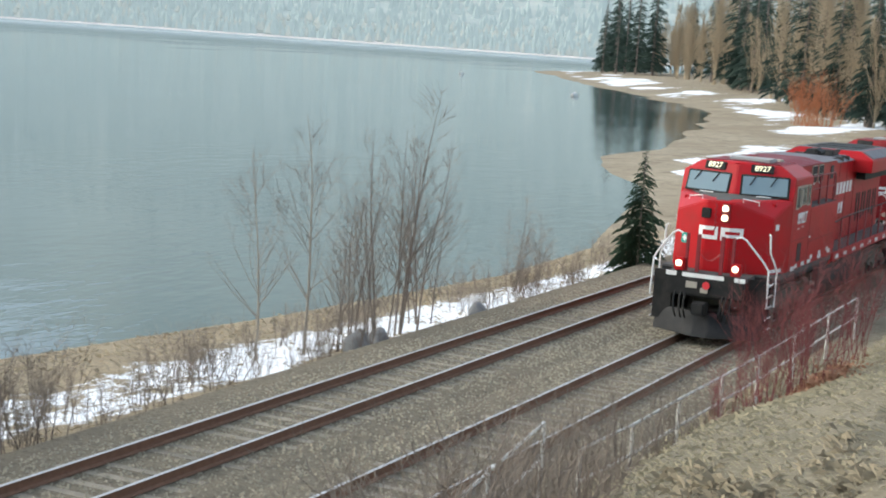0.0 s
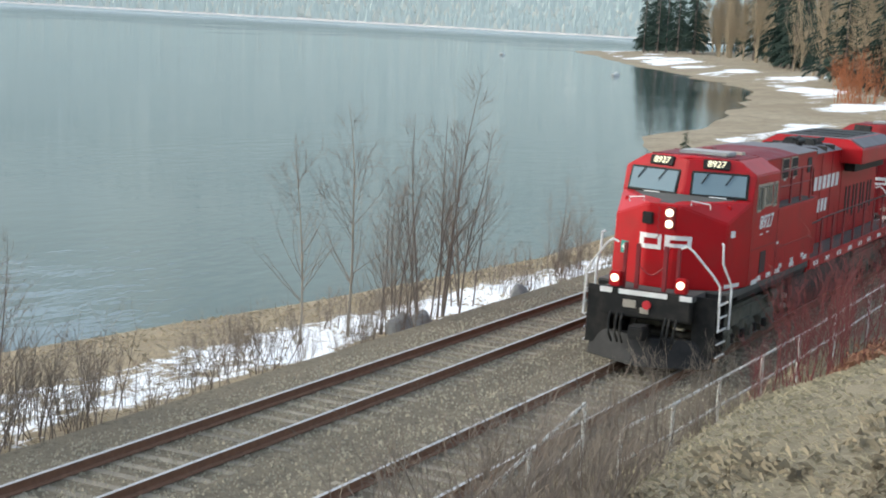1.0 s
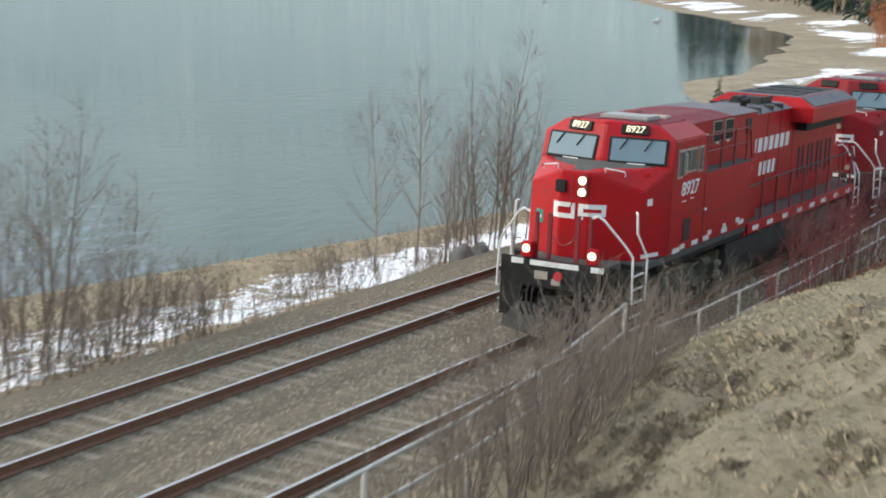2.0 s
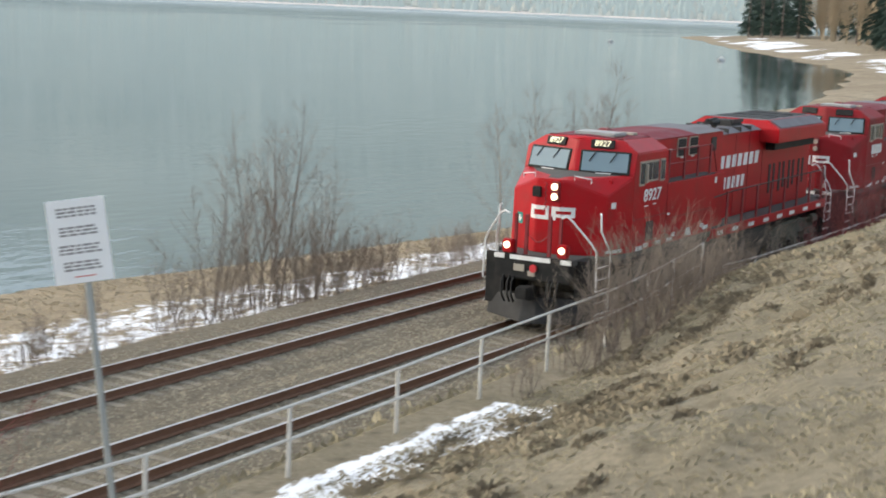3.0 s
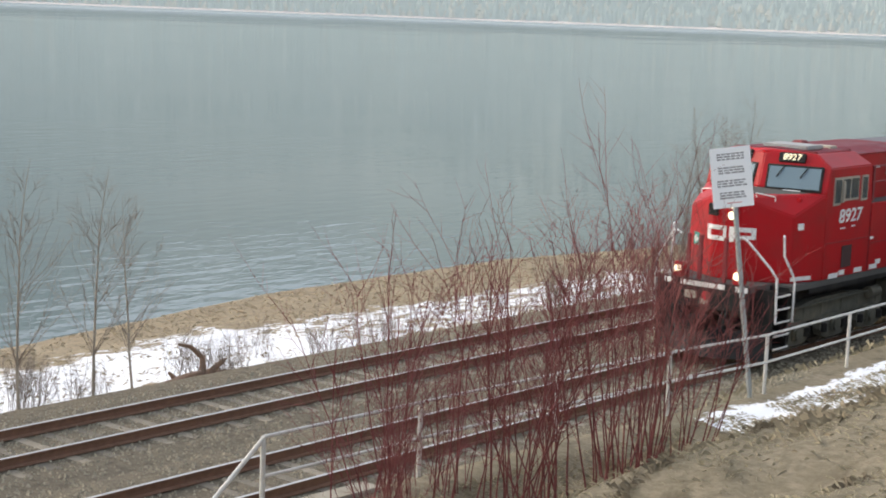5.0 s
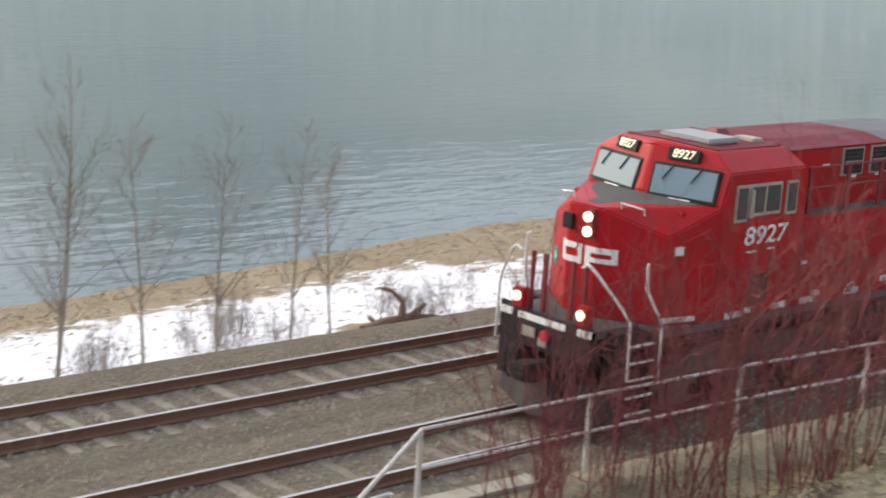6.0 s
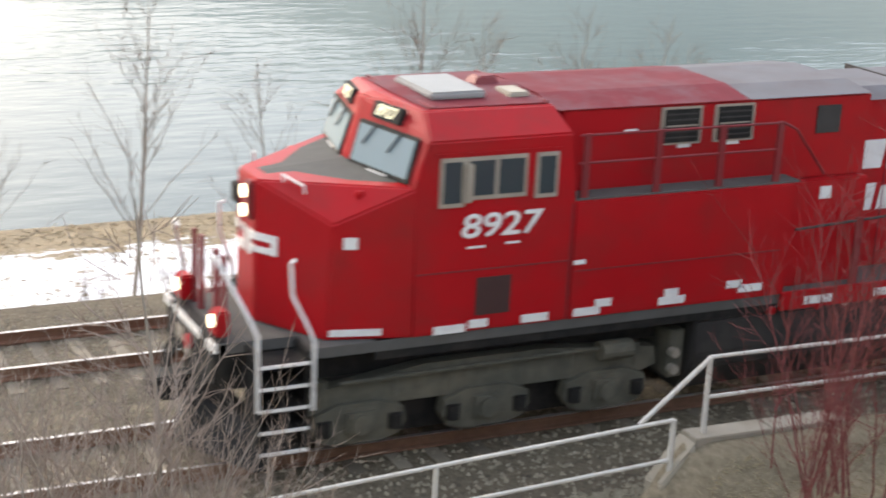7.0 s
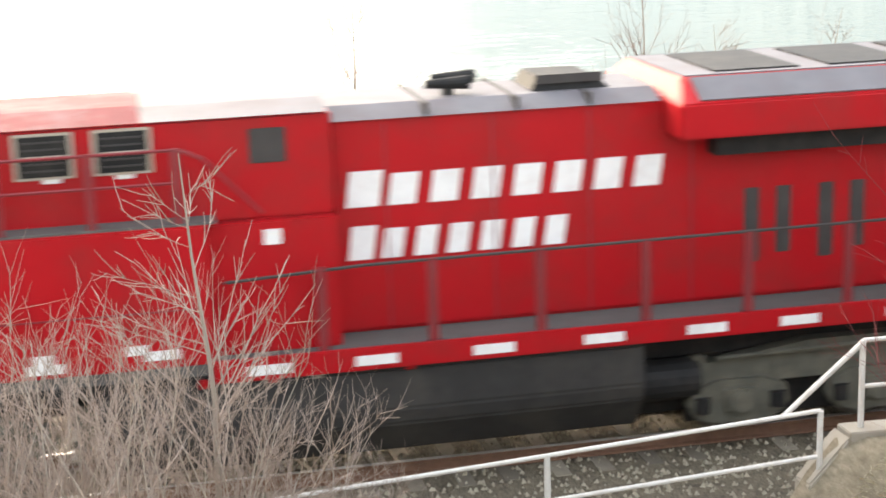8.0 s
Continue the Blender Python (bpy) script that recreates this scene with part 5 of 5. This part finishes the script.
def on_shore(r):
    x = r.uniform(-34, 62)
    w = waterline(x)
    y = r.uniform(7.0, w - 0.2)
    if snow_near(x, y) + noise.noise((x * 0.8, y * 1.4, 9)) * 0.6 > r.uniform(0.1, 0.85):
        return None
    return (x, y, height(x, y))


flakes("dry_grass", 130000, on_bank, 0.1, BLADE, "matted dead straw-coloured grass on the bank", "grass", 0.5, 3)
flakes("shore_grass", 24000, on_shore, 0.16, BLADE2, "dry tan grass along the lake shore", "grass", 0.5, 4)
TUFTS = [(R.uniform(-20, 10), R.uniform(-10.5, -5.6), R.uniform(0.1, 0.35)) for _ in range(150)]


def in_tuft(r):
    cx, cy, w = TUFTS[r.randint(len(TUFTS))]
    x, y = cx + r.normal(0, w), cy + r.normal(0, w * 0.6)
    return (x, y, height(x, y))


flakes("grass_tufts", 9000, in_tuft, 0.17, mat("brown dead grass blade", (0.3, 0.25, 0.17), 0.9, var=0.4), "loose tussocks of dead grass on the bank", "grass", 0.7, 6)
flakes("kerb_grass", 5000, lambda r: (lambda x, y: (x, y, height(x, y)))(r.uniform(-20, 30), r.uniform(-4.2, -2.9)), 0.15, BLADE, "thin dry weeds on the gravel slope", "grass", 1.2, 5)

CLUMPS = [(R.uniform(-7, 9), R.uniform(-7.6, -5.5), R.uniform(0.12, 0.4)) for _ in range(60)] + [(R.uniform(-24, 8), R.uniform(-12, -6), R.uniform(0.06, 0.2)) for _ in range(110)]


def in_clump(r):
    cx, cy, w = CLUMPS[r.randint(len(CLUMPS))]
    x, y = cx + r.normal(0, w), cy + r.normal(0, w * 0.45)
    return (x, y, height(x, y))


flakes("dark_tussocks", 22000, in_clump, 0.11, mat("dark matted grass blade", (0.185, 0.153, 0.105), 0.95, var=0.4), "dark matted tussocks on the crest of the bank", "grass", 0.8, 8)

# ballast stones
STONE = mat("crushed stone", (0.34, 0.305, 0.23), 0.95, var=0.5, scale=11, spec=0.2)
rs = np.random.RandomState(11)
N = 64000
base = np.array([(1, 0, 0), (-0.5, 0.8, 0), (-0.5, -0.8, 0), (0.1, 0.1, 0.8)])
sx, sy = rs.uniform(-40, 48, N), rs.uniform(-3.0, 6.7, N)
sx[:15000], sy[:15000] = rs.uniform(-34, -8, 15000), rs.uniform(-4.45, -2.7, 15000)
keep = np.ones(N, bool)
for yc in (0, YF):
    for s in (-0.753, 0.753):
        keep &= np.abs(sy - yc - s) > 0.09
sx, sy = sx[keep], sy[keep]
N = len(sx)
an, sc = rs.uniform(0, 6.283, N), rs.uniform(0.025, 0.06, N)
ca, sa = np.cos(an), np.sin(an)
bed = np.interp(sy, [-2.9, -2.75, -1.7, 1.7, 2.1, 2.6, 5.9, 6.6, 7.6], [-0.5, -0.24, -0.2, -0.2, -0.26, -0.2, -0.2, -0.28, -0.85])
slope = (sy < -2.75) & (sx < -8)
bed[slope] = [height(x, y) for x, y in zip(sx[slope], sy[slope])]
sv = np.zeros((N, 4, 3))
for i in range(4):
    bx, by, bz = base[i]
    j = rs.uniform(0.7, 1.3, (N, 3))
    sv[:, i, 0] = sx + sc * (bx * ca - by * sa) * j[:, 0]
    sv[:, i, 1] = sy + sc * (bx * sa + by * ca) * j[:, 1]
    sv[:, i, 2] = bed + sc * bz * j[:, 2] + (0.006 if i == 3 else -0.012)
off = np.arange(N)[:, None] * 4
sf = np.concatenate([off + np.array(t) for t in ((0, 1, 3), (1, 2, 3), (2, 0, 3))])
tagged(pydata("ballast_stones", sv.reshape(-1, 3).tolist(), sf.tolist(), STONE), "loose crushed grey stones between the rails", "gravel", kind="stuff")

# ties
tie_bm = bmesh.new()
box(tie_bm, -0.12, 0.12, -1.3, 1.3, -0.3, -0.172, 0.015)
tie_mesh = bpy.data.meshes.new("tie")
tie_bm.to_mesh(tie_mesh)
tie_mesh.materials.append(TIEM)
plate_mesh = bpy.data.meshes.new("tie_plate")
pb = B(-0.09, 0.09, -0.18, 0.18, -0.172, -0.16)
pb.to_mesh(plate_mesh)
plate_mesh.materials.append(RAILSIDE)
bed_ob = bpy.data.objects["track_bed"]
for yc in (0, YF):
    for k in range(134):
        t_ = new("tie", tie_mesh)
        t_.parent = bed_ob
        t_.location = (-38 + 0.6 * k + R.uniform(-0.02, 0.02), yc + R.uniform(-0.03, 0.03), R.uniform(-0.03, -0.012))
        t_.rotation_euler = (0, 0, R.gauss(0, 0.01))


# ---- motion of the train ----
TRAIN = [(0.0, 32.04), (0.5, 28.09), (1.0, 24.21), (1.5, 20.44), (1.7, 18.9), (2.8, 10.79), (3.0, 9.25), (3.5, 5.91), (4.0, 2.35), (4.5, -1.36), (5.0, -5.3), (6.5, -22.5), (7.0, -27.9), (7.5, -32.9), (8.0, -37.7)]


def motions():
    ts, xs = zip(*TRAIN)
    for ob, back in ((LOCO, 0.0), (LOCO2, 21.2)):
        walk(ob, [(t, pose(x + back, 0, 0)) for t, x in TRAIN])
        for wheel in [o for o in ob.children if o.name.startswith("wheelset")]:
            home = wheel.location.copy()
            walk(wheel, [(k / 15, pose(home.x, home.y, home.z, 0, math.degrees((float(np.interp(k / 15, ts, xs)) - 32.04) / 0.53), 0)) for k in range(0, 121)])


motions()
